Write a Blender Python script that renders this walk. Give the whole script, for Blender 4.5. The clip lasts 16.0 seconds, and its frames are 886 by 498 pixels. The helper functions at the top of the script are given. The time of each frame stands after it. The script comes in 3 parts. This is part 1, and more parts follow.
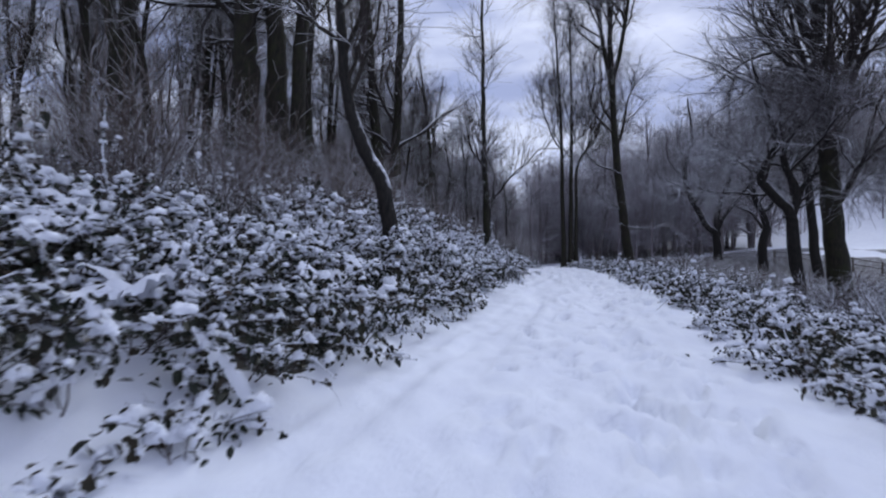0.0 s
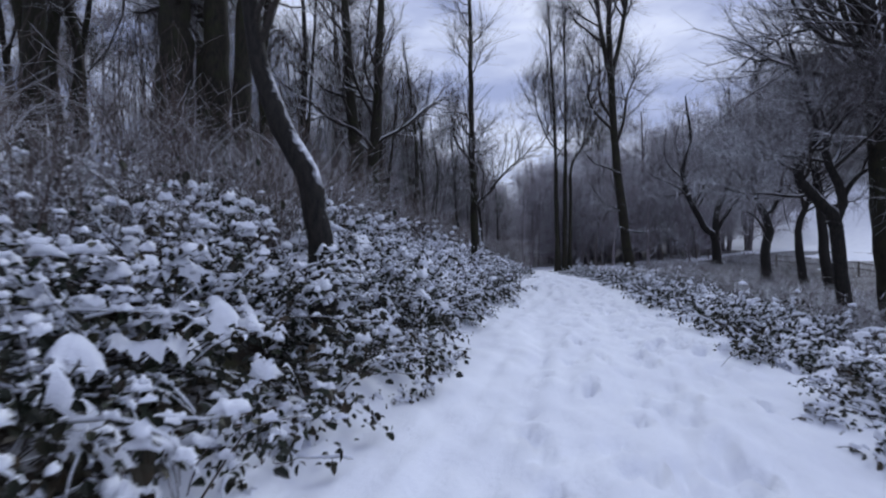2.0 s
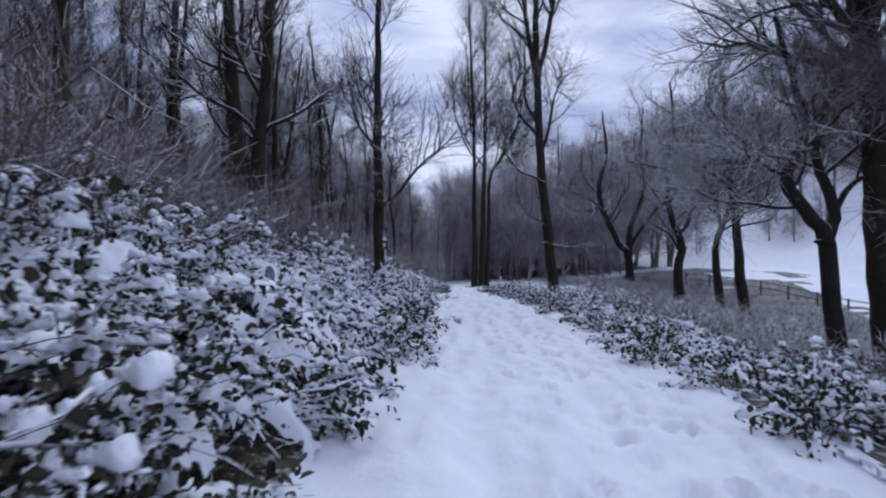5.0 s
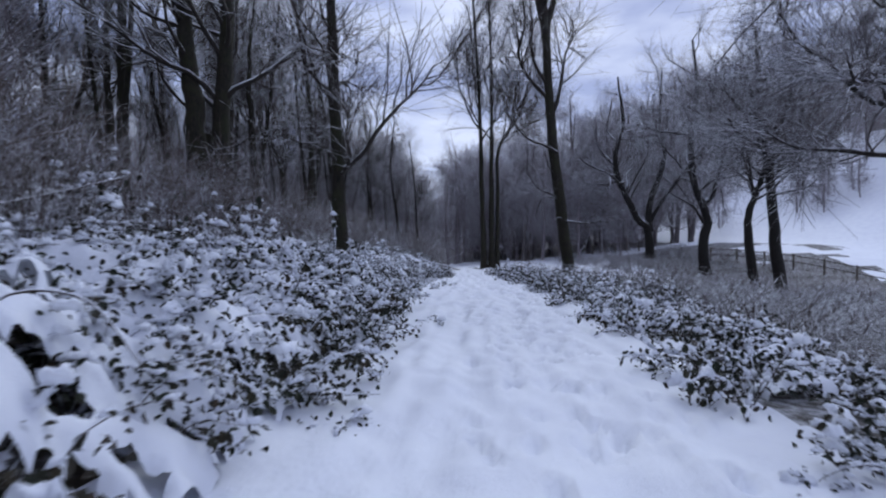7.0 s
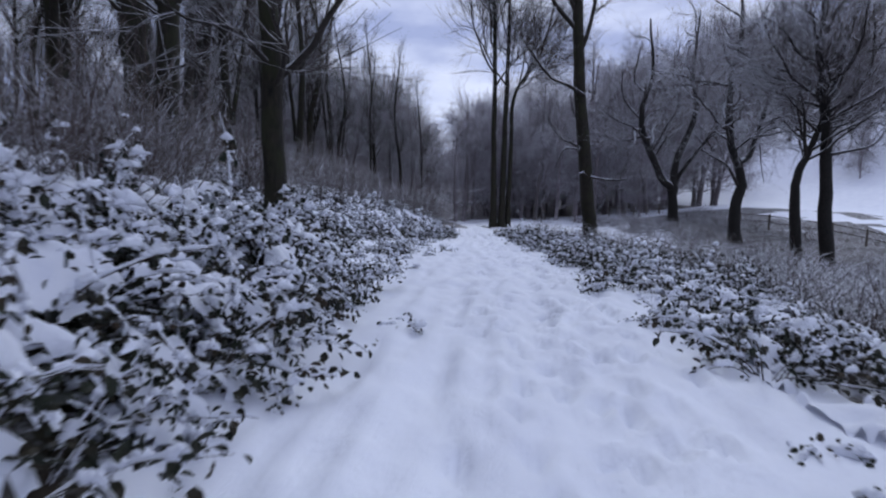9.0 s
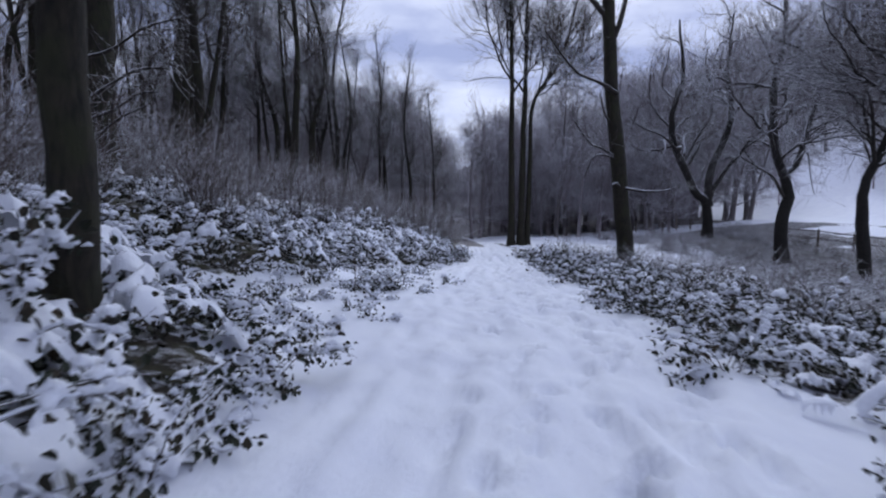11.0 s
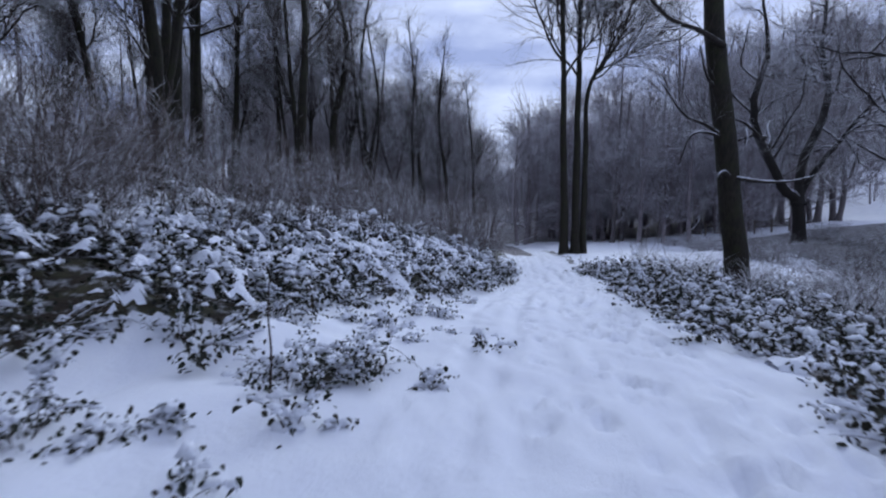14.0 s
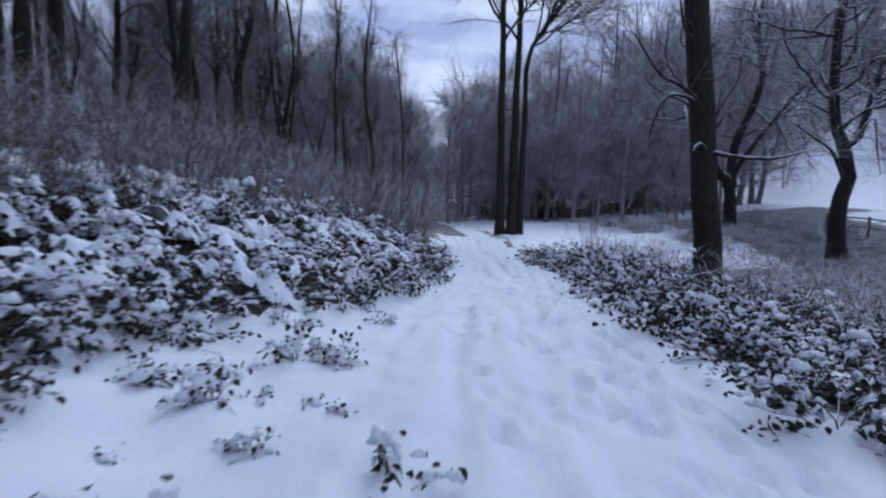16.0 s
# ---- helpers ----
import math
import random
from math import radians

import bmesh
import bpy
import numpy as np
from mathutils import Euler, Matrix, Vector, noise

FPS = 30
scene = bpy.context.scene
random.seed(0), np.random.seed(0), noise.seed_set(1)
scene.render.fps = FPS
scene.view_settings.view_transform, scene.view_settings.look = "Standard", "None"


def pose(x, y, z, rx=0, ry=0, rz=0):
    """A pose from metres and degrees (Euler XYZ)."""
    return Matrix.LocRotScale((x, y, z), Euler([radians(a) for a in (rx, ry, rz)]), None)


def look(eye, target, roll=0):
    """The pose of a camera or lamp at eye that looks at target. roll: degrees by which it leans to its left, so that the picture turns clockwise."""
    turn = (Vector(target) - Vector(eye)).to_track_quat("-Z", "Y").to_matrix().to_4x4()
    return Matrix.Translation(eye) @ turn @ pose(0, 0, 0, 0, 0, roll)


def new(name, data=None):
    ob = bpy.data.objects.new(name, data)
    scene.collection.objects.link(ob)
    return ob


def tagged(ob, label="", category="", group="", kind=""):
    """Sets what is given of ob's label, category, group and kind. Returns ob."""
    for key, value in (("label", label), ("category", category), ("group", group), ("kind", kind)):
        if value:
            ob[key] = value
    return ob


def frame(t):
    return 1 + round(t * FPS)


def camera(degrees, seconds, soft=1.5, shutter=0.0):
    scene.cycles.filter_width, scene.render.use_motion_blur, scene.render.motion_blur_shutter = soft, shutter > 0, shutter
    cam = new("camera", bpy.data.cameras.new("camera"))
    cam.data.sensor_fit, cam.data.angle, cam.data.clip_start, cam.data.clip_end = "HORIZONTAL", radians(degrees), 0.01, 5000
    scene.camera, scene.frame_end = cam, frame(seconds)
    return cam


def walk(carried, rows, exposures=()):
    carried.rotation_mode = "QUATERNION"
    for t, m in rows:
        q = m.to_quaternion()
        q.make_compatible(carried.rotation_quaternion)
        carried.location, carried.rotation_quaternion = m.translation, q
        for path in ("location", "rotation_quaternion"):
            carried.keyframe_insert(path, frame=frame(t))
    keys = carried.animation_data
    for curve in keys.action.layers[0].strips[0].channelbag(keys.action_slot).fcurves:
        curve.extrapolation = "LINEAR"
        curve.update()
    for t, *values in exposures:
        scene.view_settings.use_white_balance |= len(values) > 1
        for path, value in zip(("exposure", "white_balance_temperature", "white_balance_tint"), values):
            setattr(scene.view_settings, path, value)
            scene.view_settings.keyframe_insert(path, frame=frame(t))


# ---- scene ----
cam = camera(81.0, 16.0, soft=2.2, shutter=0.5)
METRES, EYE, TILT, LEAN, TURN = 28.0, 1.2, 0.0, 0.0, 0.0
ROWS = [
    (0.0, 0.0, 0.0, 0.0, 0.0, 0.0, -0.0),
    (0.5, 0.0038, 0.0284, 0.0024, -0.1, 0.46, -0.66),
    (1.0, 0.0041, 0.0536, 0.0041, 1.68, 0.54, -0.16),
    (1.5, 0.0083, 0.0827, 0.0081, -1.74, 0.59, -0.95),
    (2.0, 0.0132, 0.1089, 0.0115, -0.96, 0.08, -0.0),
    (2.5, 0.0145, 0.1382, 0.0128, -2.04, -0.41, -0.55),
    (3.0, 0.018, 0.1659, 0.0141, -5.09, -0.05, -0.88),
    (3.5, 0.0186, 0.1931, 0.0145, -5.73, 0.1, -1.12),
    (4.0, 0.0226, 0.221, 0.0157, -9.98, 0.86, -1.64),
    (4.5, 0.0283, 0.2475, 0.0173, -10.51, 1.63, -1.15),
    (7.0, 0.0827, 0.3844, 0.0171, -8.83, -0.68, 0.46),
    (7.5, 0.0933, 0.4171, 0.018, -7.93, -0.8, 0.02),
    (8.0, 0.1021, 0.4506, 0.017, -6.39, -2.51, -0.15),
    (8.5, 0.1065, 0.485, 0.0165, -6.1, -4.92, -0.36),
    (9.0, 0.114, 0.5175, 0.0165, -7.77, -5.6, -1.35),
    (11.5, 0.15, 0.6806, 0.0175, -3.88, -3.66, -0.56),
    (12.0, 0.1542, 0.7142, 0.017, -1.61, -3.67, -0.33),
    (12.5, 0.1599, 0.7488, 0.0164, -2.43, -2.54, -0.61),
    (13.0, 0.1636, 0.78, 0.0148, -2.17, -2.1, -0.25),
    (13.5, 0.1662, 0.815, 0.0146, -1.52, -2.82, -0.35),
    (14.0, 0.171, 0.8497, 0.0158, -1.03, -3.36, -0.18),
    (14.5, 0.1736, 0.8833, 0.0167, -2.94, -3.02, -0.58),
    (15.0, 0.1788, 0.915, 0.0159, -3.72, -3.74, -0.32),
    (15.5, 0.1832, 0.9442, 0.0145, -4.88, -4.81, -0.89),
    (16.0, 0.1867, 0.9753, 0.0162, -8.55, -5.93, -1.42),
]
walk(cam, [(t, pose(0, 0, EYE, TILT, LEAN, TURN) @ pose(METRES * x, METRES * y, METRES * z, 90 + pitch, roll, yaw)) for t, x, y, z, yaw, pitch, roll in ROWS],
     exposures=[(0.0, -0.06, 6500, 10), (1.5, -0.1, 6480, 9), (3.0, -0.08, 6480, 9), (4.5, 0.0, 6420, 9), (7.0, -0.02, 6350, 9), (9.0, -0.02, 6450, 10.5), (11.5, 0.05, 6450, 10.5), (12.5, 0.08, 6350, 10), (14.0, 0.0, 6080, 9), (16.0, -0.03, 6020, 8)])

# ---- world and sun: an overcast winter afternoon ----
SUN_EL, SUN_ROT = radians(42), radians(25)
world = bpy.data.worlds.new("winter_sky")
scene.world = world
world.use_nodes = True
wn, wl = world.node_tree.nodes, world.node_tree.links
wn.clear()
sky = wn.new("ShaderNodeTexSky")
sky.sky_type, sky.sun_disc, sky.sun_elevation, sky.sun_rotation = "NISHITA", False, SUN_EL, SUN_ROT
sky_dim = wn.new("ShaderNodeVectorMath")
sky_dim.operation = "SCALE"
sky_dim.inputs[3].default_value = 0.085
wl.new(sky.outputs[0], sky_dim.inputs[0])
coord, mapping = wn.new("ShaderNodeTexCoord"), wn.new("ShaderNodeMapping")
mapping.inputs["Scale"].default_value = (1.6, 1.6, 4.5)
wl.new(coord.outputs["Generated"], mapping.inputs[0])
cloud = wn.new("ShaderNodeTexNoise")
cloud.inputs["Scale"].default_value, cloud.inputs["Detail"].default_value = 2.6, 7
wl.new(mapping.outputs[0], cloud.inputs[0])
ramp = wn.new("ShaderNodeValToRGB")
ramp.color_ramp.elements[0].position, ramp.color_ramp.elements[0].color = 0.36, (0.46, 0.545, 0.90, 1)
ramp.color_ramp.elements[1].position, ramp.color_ramp.elements[1].color = 0.60, (0.94, 1.03, 1.34, 1)
wl.new(cloud.outputs[0], ramp.inputs[0])
cover = wn.new("ShaderNodeMix")
cover.data_type = "RGBA"
cover.inputs[0].default_value = 0.88
wl.new(sky_dim.outputs[0], cover.inputs[6])
wl.new(ramp.outputs[0], cover.inputs[7])
back = wn.new("ShaderNodeBackground")
back.inputs[1].default_value = 0.84
wl.new(cover.outputs[2], back.inputs[0])
wout = wn.new("ShaderNodeOutputWorld")
wl.new(back.outputs[0], wout.inputs[0])

sun = new("sun", bpy.data.lights.new("sun", "SUN"))
sun.data.energy, sun.data.angle, sun.data.color = 1.45, radians(30), (0.86, 0.93, 1.0)
sun.matrix_world = look((0, 0, 60), (0 - 60 * math.sin(SUN_ROT), -60 * math.cos(SUN_ROT), 60 - 60 * math.tan(SUN_EL)))


# ---- materials ----
def node(nt, kind, **values):
    n = nt.nodes.new(kind)
    for key, value in values.items():
        n.inputs[key.replace("_", " ")].default_value = value
    return n


def mix_colour(nt, fac, a, b):
    m = nt.nodes.new("ShaderNodeMix")
    m.data_type = "RGBA"
    for slot, v in ((0, fac), (6, a), (7, b)):
        if isinstance(v, (tuple, float, int)):
            m.inputs[slot].default_value = v if slot == 0 else (*v, 1)
        else:
            nt.links.new(v, m.inputs[slot])
    return m.outputs[2]


def ramped(nt, value, low, high, a=0.0, b=1.0):
    r = nt.nodes.new("ShaderNodeMapRange")
    nt.links.new(value, r.inputs[0])
    for i, v in enumerate((low, high, a, b)):
        r.inputs[i + 1].default_value = v
    return r.outputs[0]


def calc(nt, op, a, b):
    m = nt.nodes.new("ShaderNodeMath")
    m.operation = op
    for i, v in enumerate((a, b)):
        if isinstance(v, (float, int)):
            m.inputs[i].default_value = v
        else:
            nt.links.new(v, m.inputs[i])
    return m.outputs[0]


SNOW = (0.80, 0.82, 0.89)


def surface(name, dark, light, scale, rough=0.8, stretch=(1, 1, 1), snow=None, side=0.0, bump=0.4, third=None, spread=0.0):
    """A two-tone grained surface; snow=(low, high) lays snow where the surface faces up, side adds wind-blown snow on one flank."""
    mat = bpy.data.materials.new(name)
    mat.use_nodes = True
    nt = mat.node_tree
    bsdf = nt.nodes["Principled BSDF"]
    geo = nt.nodes.new("ShaderNodeNewGeometry")
    mp = nt.nodes.new("ShaderNodeMapping")
    mp.inputs["Scale"].default_value = stretch
    nt.links.new(geo.outputs["Position"], mp.inputs[0])
    fine = node(nt, "ShaderNodeTexNoise", Scale=scale, Detail=6.0, Roughness=0.65)
    big = node(nt, "ShaderNodeTexNoise", Scale=scale * 0.13, Detail=3.0)
    nt.links.new(mp.outputs[0], fine.inputs[0])
    nt.links.new(geo.outputs["Position"], big.inputs[0])
    colour = mix_colour(nt, ramped(nt, fine.outputs[0], 0.32, 0.68), dark, light)
    if third:
        colour = mix_colour(nt, ramped(nt, big.outputs[0], 0.45, 0.68, 0.0, 0.8), colour, third)
    if spread:
        isl = geo.outputs["Random Per Island"]
        hsv = nt.nodes.new("ShaderNodeHueSaturation")
        nt.links.new(ramped(nt, isl, 0, 1, 1 - spread, 1 + spread), hsv.inputs["Value"])
        nt.links.new(colour, hsv.inputs["Color"])
        colour = hsv.outputs[0]
    roughness = None
    if snow:
        sep = nt.nodes.new("ShaderNodeSeparateXYZ")
        nt.links.new(geo.outputs["Normal"], sep.inputs[0])
        patch = node(nt, "ShaderNodeTexNoise", Scale=5.0, Detail=4.0, Roughness=0.7)
        nt.links.new(geo.outputs["Position"], patch.inputs[0])
        up = sep.outputs[2]
        if side:
            up = calc(nt, "ADD", up, calc(nt, "MULTIPLY", sep.outputs[0], side))
        lift = calc(nt, "ADD", up, calc(nt, "MULTIPLY", calc(nt, "SUBTRACT", patch.outputs[0], 0.5), 1.3))
        fac = ramped(nt, lift, snow[0], snow[1])
        colour = mix_colour(nt, fac, colour, SNOW)
    nt.links.new(colour, bsdf.inputs["Base Color"])
    bsdf.inputs["Roughness"].default_value = rough
    bsdf.inputs["Specular IOR Level"].default_value = 0.25
    if bump:
        bp = node(nt, "ShaderNodeBump", Strength=bump, Distance=0.03)
        nt.links.new(fine.outputs[0], bp.inputs["Height"])
        nt.links.new(bp.outputs[0], bsdf.inputs["Normal"])
    return mat


def snow_surface(name, speck):
    mat = bpy.data.materials.new(name)
    mat.use_nodes = True
    nt = mat.node_tree
    bsdf = nt.nodes["Principled BSDF"]
    geo = nt.nodes.new("ShaderNodeNewGeometry")
    a = node(nt, "ShaderNodeTexNoise", Scale=1.3, Detail=4.0)
    b = node(nt, "ShaderNodeTexNoise", Scale=14.0, Detail=6.0, Roughness=0.7)
    c = node(nt, "ShaderNodeTexNoise", Scale=90.0, Detail=3.0)
    for n in (a, b, c):
        nt.links.new(geo.outputs["Position"], n.inputs[0])
    colour = mix_colour(nt, ramped(nt, a.outputs[0], 0.3, 0.7), (0.76, 0.78, 0.86), (0.84, 0.86, 0.92))
    if speck:
        colour = mix_colour(nt, ramped(nt, b.outputs[0], 0.72, 0.80, 0, speck), colour, (0.20, 0.17, 0.14))
    nt.links.new(colour, bsdf.inputs["Base Color"])
    bsdf.inputs["Roughness"].default_value = 0.65
    bsdf.inputs["Specular IOR Level"].default_value = 0.2
    total = calc(nt, "ADD", b.outputs[0], calc(nt, "MULTIPLY", c.outputs[0], 0.3))
    bp = node(nt, "ShaderNodeBump", Strength=0.5, Distance=0.03)
    nt.links.new(total, bp.inputs["Height"])
    nt.links.new(bp.outputs[0], bsdf.inputs["Normal"])
    return mat


M_SNOW = snow_surface("trodden_snow", 0.25)
M_PAD = snow_surface("fresh_snow", 0.0)
M_LITTER = surface("leaf_litter", (0.012, 0.009, 0.007), (0.045, 0.033, 0.022), 18, snow=(0.95, 1.35), third=(0.07, 0.07, 0.035))
M_ROUGH = surface("frosted_rough_grass", (0.035, 0.03, 0.027), (0.10, 0.088, 0.08), 14, snow=(0.9, 1.45))
M_BARK = surface("mossy_bark", (0.007, 0.006, 0.005), (0.034, 0.028, 0.019), 22, stretch=(1, 1, 0.22), snow=(0.80, 1.1), side=0.18, bump=0.9, third=(0.026, 0.028, 0.012))
M_OAK = surface("snowy_oak_bark", (0.007, 0.006, 0.006), (0.03, 0.026, 0.022), 22, stretch=(1, 1, 0.3), snow=(0.50, 0.8), side=0.30, bump=0.9)
M_LIMB = surface("limb_bark", (0.014, 0.012, 0.010), (0.05, 0.042, 0.036), 20, snow=(0.35, 0.7), bump=0.5)
M_TWIG = surface("frosted_twigs", (0.026, 0.021, 0.020), (0.07, 0.056, 0.052), 9, snow=(0.35, 0.85), bump=0)
M_FROST = surface("snowy_oak_twigs", (0.065, 0.056, 0.056), (0.17, 0.148, 0.15), 9, snow=(0.15, 0.75), bump=0)
# frosted twigs whose base colour is also paled to imitate distance haze
M_FAR = surface("hazed_frosted_twigs", (0.15, 0.128, 0.137), (0.32, 0.28, 0.295), 2.0, snow=(0.15, 0.85), bump=0)
M_SHRUB = surface("frosted_brushwood", (0.055, 0.041, 0.037), (0.15, 0.115, 0.102), 9, snow=(0.2, 0.7), bump=0)
M_LEAF = surface("bramble_leaves", (0.006, 0.009, 0.005), (0.022, 0.027, 0.014), 25, rough=0.5, snow=(0.95, 1.25), bump=0, third=(0.05, 0.032, 0.02), spread=0.5)
M_STEM = surface("bramble_stems", (0.02, 0.014, 0.011), (0.065, 0.042, 0.032), 20, snow=(0.3, 0.7), bump=0)
M_FENCE = surface("weathered_fence_wood", (0.06, 0.05, 0.042), (0.16, 0.135, 0.11), 16, stretch=(1, 1, 0.3), snow=(0.7, 1.0))
# wooded hill floor, greyed and lightened in colour to suggest mist
M_BACK = surface("hazed_hill_woodland", (0.09, 0.078, 0.082), (0.19, 0.17, 0.175), 0.6, snow=(0.95, 1.6))


# ---- mesh helpers ----
rng = np.random.default_rng(7)


def np_mesh(name, verts, faces, mats, index=None, smooth=True):
    """A mesh out of arrays: verts (n, 3), faces (m, 3 or 4)."""
    me = bpy.data.meshes.new(name)
    n, k = faces.shape
    me.vertices.add(len(verts))
    me.vertices.foreach_set("co", np.ascontiguousarray(verts, dtype=np.float32).ravel())
    me.loops.add(n * k)
    me.loops.foreach_set("vertex_index", np.ascontiguousarray(faces, dtype=np.int32).ravel())
    me.polygons.add(n)
    me.polygons.foreach_set("loop_start", np.arange(0, n * k, k, dtype=np.int32))
    me.polygons.foreach_set("use_smooth", np.full(n, smooth))
    for m in mats:
        me.materials.append(m)
    if index is not None:
        me.polygons.foreach_set("material_index", index.astype(np.int32))
    me.update()
    me.validate()
    return me


def unit(v):
    return v / np.maximum(np.linalg.norm(v, axis=-1, keepdims=True), 1e-9)


def tubes(pts, rad, sides):
    """Tubes along N polylines: pts (N, P, 3), rad (N, P). Returns verts and quads."""
    n, p, _ = pts.shape
    tan = unit(np.gradient(pts, axis=1))
    mean = unit(tan.mean(axis=1))
    ref = np.where(np.abs(mean[:, 2:3]) > 0.8, np.array([[1.0, 0.13, 0]]), np.array([[0, 0.1, 1.0]]))
    a = unit(np.cross(tan, ref[:, None, :]))
    b = np.cross(tan, a)
    ang = np.linspace(0, 2 * np.pi, sides, endpoint=False)
    ring = a[:, :, None, :] * np.cos(ang)[None, None, :, None] + b[:, :, None, :] * np.sin(ang)[None, None, :, None]
    verts = (pts[:, :, None, :] + ring * rad[:, :, None, None]).reshape(-1, 3)
    i, j, k = np.meshgrid(np.arange(n), np.arange(p - 1), np.arange(sides), indexing="ij")
    base, k2 = (i * p + j) * sides, (k + 1) % sides
    quads = np.stack([base + k, base + k2, base + sides + k2, base + sides + k], axis=-1).reshape(-1, 4)
    return verts, quads


def joined(chunks):
    vs, fs, off = [], [], 0
    for v, f in chunks:
        vs.append(v)
        fs.append(f + off)
        off += len(v)
    return np.concatenate(vs), np.concatenate(fs)


def shoots(start, way, length, count, wiggle, up, r):
    """N random-walk polylines of count points."""
    n = len(start)
    pts = np.zeros((n, count, 3))
    pts[:, 0] = start
    d = unit(way)
    for s in range(1, count):
        d = unit(d + r.normal(0, wiggle, (n, 3)) + np.array([0, 0, up]))
        pts[:, s] = pts[:, s - 1] + d * (length / (count - 1))[:, None]
    return pts


def along(pts, which, f):
    """Points and directions at fractions f of polylines which."""
    p = pts.shape[1]
    g = np.clip(f, 0, 0.999) * (p - 1)
    i = g.astype(int)
    w = (g - i)[:, None]
    a, b = pts[which, i], pts[which, i + 1]
    return a * (1 - w) + b * w, unit(b - a)


def sideways(d, angle, r):
    """Directions that leave d at the given angles, at random turns round it."""
    q = unit(np.cross(d, r.normal(0, 1, d.shape)))
    return unit(d * np.cos(angle)[:, None] + q * np.sin(angle)[:, None])


def smooth_line(ctrl, count):
    """A smooth polyline through control points."""
    c = np.array(ctrl, float)
    t = np.linspace(0, len(c) - 1, count)
    i = np.clip(t.astype(int), 0, len(c) - 2)
    w = (t - i)[:, None]
    e = np.concatenate([2 * c[:1] - c[1:2], c, 2 * c[-1:] - c[-2:-1]])
    p0, p1, p2, p3 = e[i], e[i + 1], e[i + 2], e[i + 3]
    return 0.5 * (2 * p1 + (p2 - p0) * w + (2 * p0 - 5 * p1 + 4 * p2 - p3) * w ** 2 + (3 * p1 - p0 - 3 * p2 + p3) * w ** 3)


def part(name, me, parent, label=""):
    ob = new(name, me)
    ob.parent = parent
    return tagged(ob, label)


# ---- the ground: path, bank, falling verge, fields and far hills in one sheet ----
PATH_Y = [-60, 0, 4, 8.4, 13, 17.5, 20.5, 24.6, 29, 33, 36, 39, 47, 52, 60, 80, 400]
PATH_L = [-12, -2.0, -1.0, 0.1, 1.4, 2.4, 3.1, 3.9, 4.5, 5.2, 6.0, 7.0, 8.4, 9.4, 10.5, 12, 12]
PATH_R = [-8, 1.9, 2.9, 4.1, 5.2, 6.1, 6.6, 7.9, 8.15, 8.7, 9.4, 9.9, 10.8, 11.4, 13.0, 15, 15]
BASE_Y = [-60, 0, 5, 12, 20, 28, 34, 40, 48, 57, 68, 90, 130, 400]
BASE_Z = [-1.5, -0.1, 0.02, 0.15, 0.2, 0.1, -0.05, -0.3, -0.6, -0.85, -1.2, -1.7, -1.9, 0]
APRON_Y = [-60, 22.5, 25, 26.8, 28, 29.6, 30.4, 31.5, 33.5, 36, 400]
APRON = [0, 0, 2.2, 4.6, 3.9, 1.5, 1.3, 1.8, 1.5, 0, 0]


def step(v, a, b):
    w = np.clip((v - a) / (b - a), 0, 1)
    return w * w * (3 - 2 * w)


def lattice(i, j, seed):
    h = np.sin(i * 127.1 + j * 311.7 + seed * 74.7) * 43758.5453
    return h - np.floor(h)


def vnoise(x, y, seed=0):
    i, j = np.floor(x), np.floor(y)
    u, v = x - i, y - j
    u, v = u * u * (3 - 2 * u), v * v * (3 - 2 * v)
    a, b, c, d = lattice(i, j, seed), lattice(i + 1, j, seed), lattice(i, j + 1, seed), lattice(i + 1, j + 1, seed)
    return (a * (1 - u) + b * u) * (1 - v) + (c * (1 - u) + d * u) * v - 0.5


def edges(y):
    return np.interp(y, PATH_Y, PATH_L), np.interp(y, PATH_Y, PATH_R)


def ground_z(x, y):
    """Height of the land, without the small dents of the trodden path."""
    x, y = np.asarray(x, float), np.asarray(y, float)
    xl, xr = edges(y)
    z = np.interp(y, BASE_Y, BASE_Z)
    left = np.maximum(xl - x, 0)
    soft_left = np.maximum(left - 0.75 * np.interp(y, APRON_Y, APRON), 0) * 0.9 + left * 0.1
    z = z + 0.30 * np.minimum(soft_left, 8) + 0.14 * np.clip(soft_left - 8, 0, 40)
    right = np.maximum(x - xr, 0)
    falls = 1 - step(y, 44, 62)
    z = z - (0.13 * np.minimum(right, 20)) * falls
    z = z + 0.075 * np.clip(right - 1, 0, 40) * step(y, 50, 80)
    hill = step(right + 0.25 * (y - 60), 48, 132)
    z = z + 38 * hill * step(x, 25, 70)
    far = step(y, 88, 165)
    z = z + far * 5 * (1 - hill)
    rough = 0.5 * vnoise(x * 0.12, y * 0.12, 6) * step(right, 6, 14) + 0.10 * vnoise(x * 0.6, y * 0.6, 1) + 0.10 * vnoise(x * 1.7, y * 1.7, 2)
    off = np.clip((np.maximum(xl - x, x - xr)) / 1.2, 0, 1)
    z = z + rough * (0.25 + 1.6 * off)
    return z


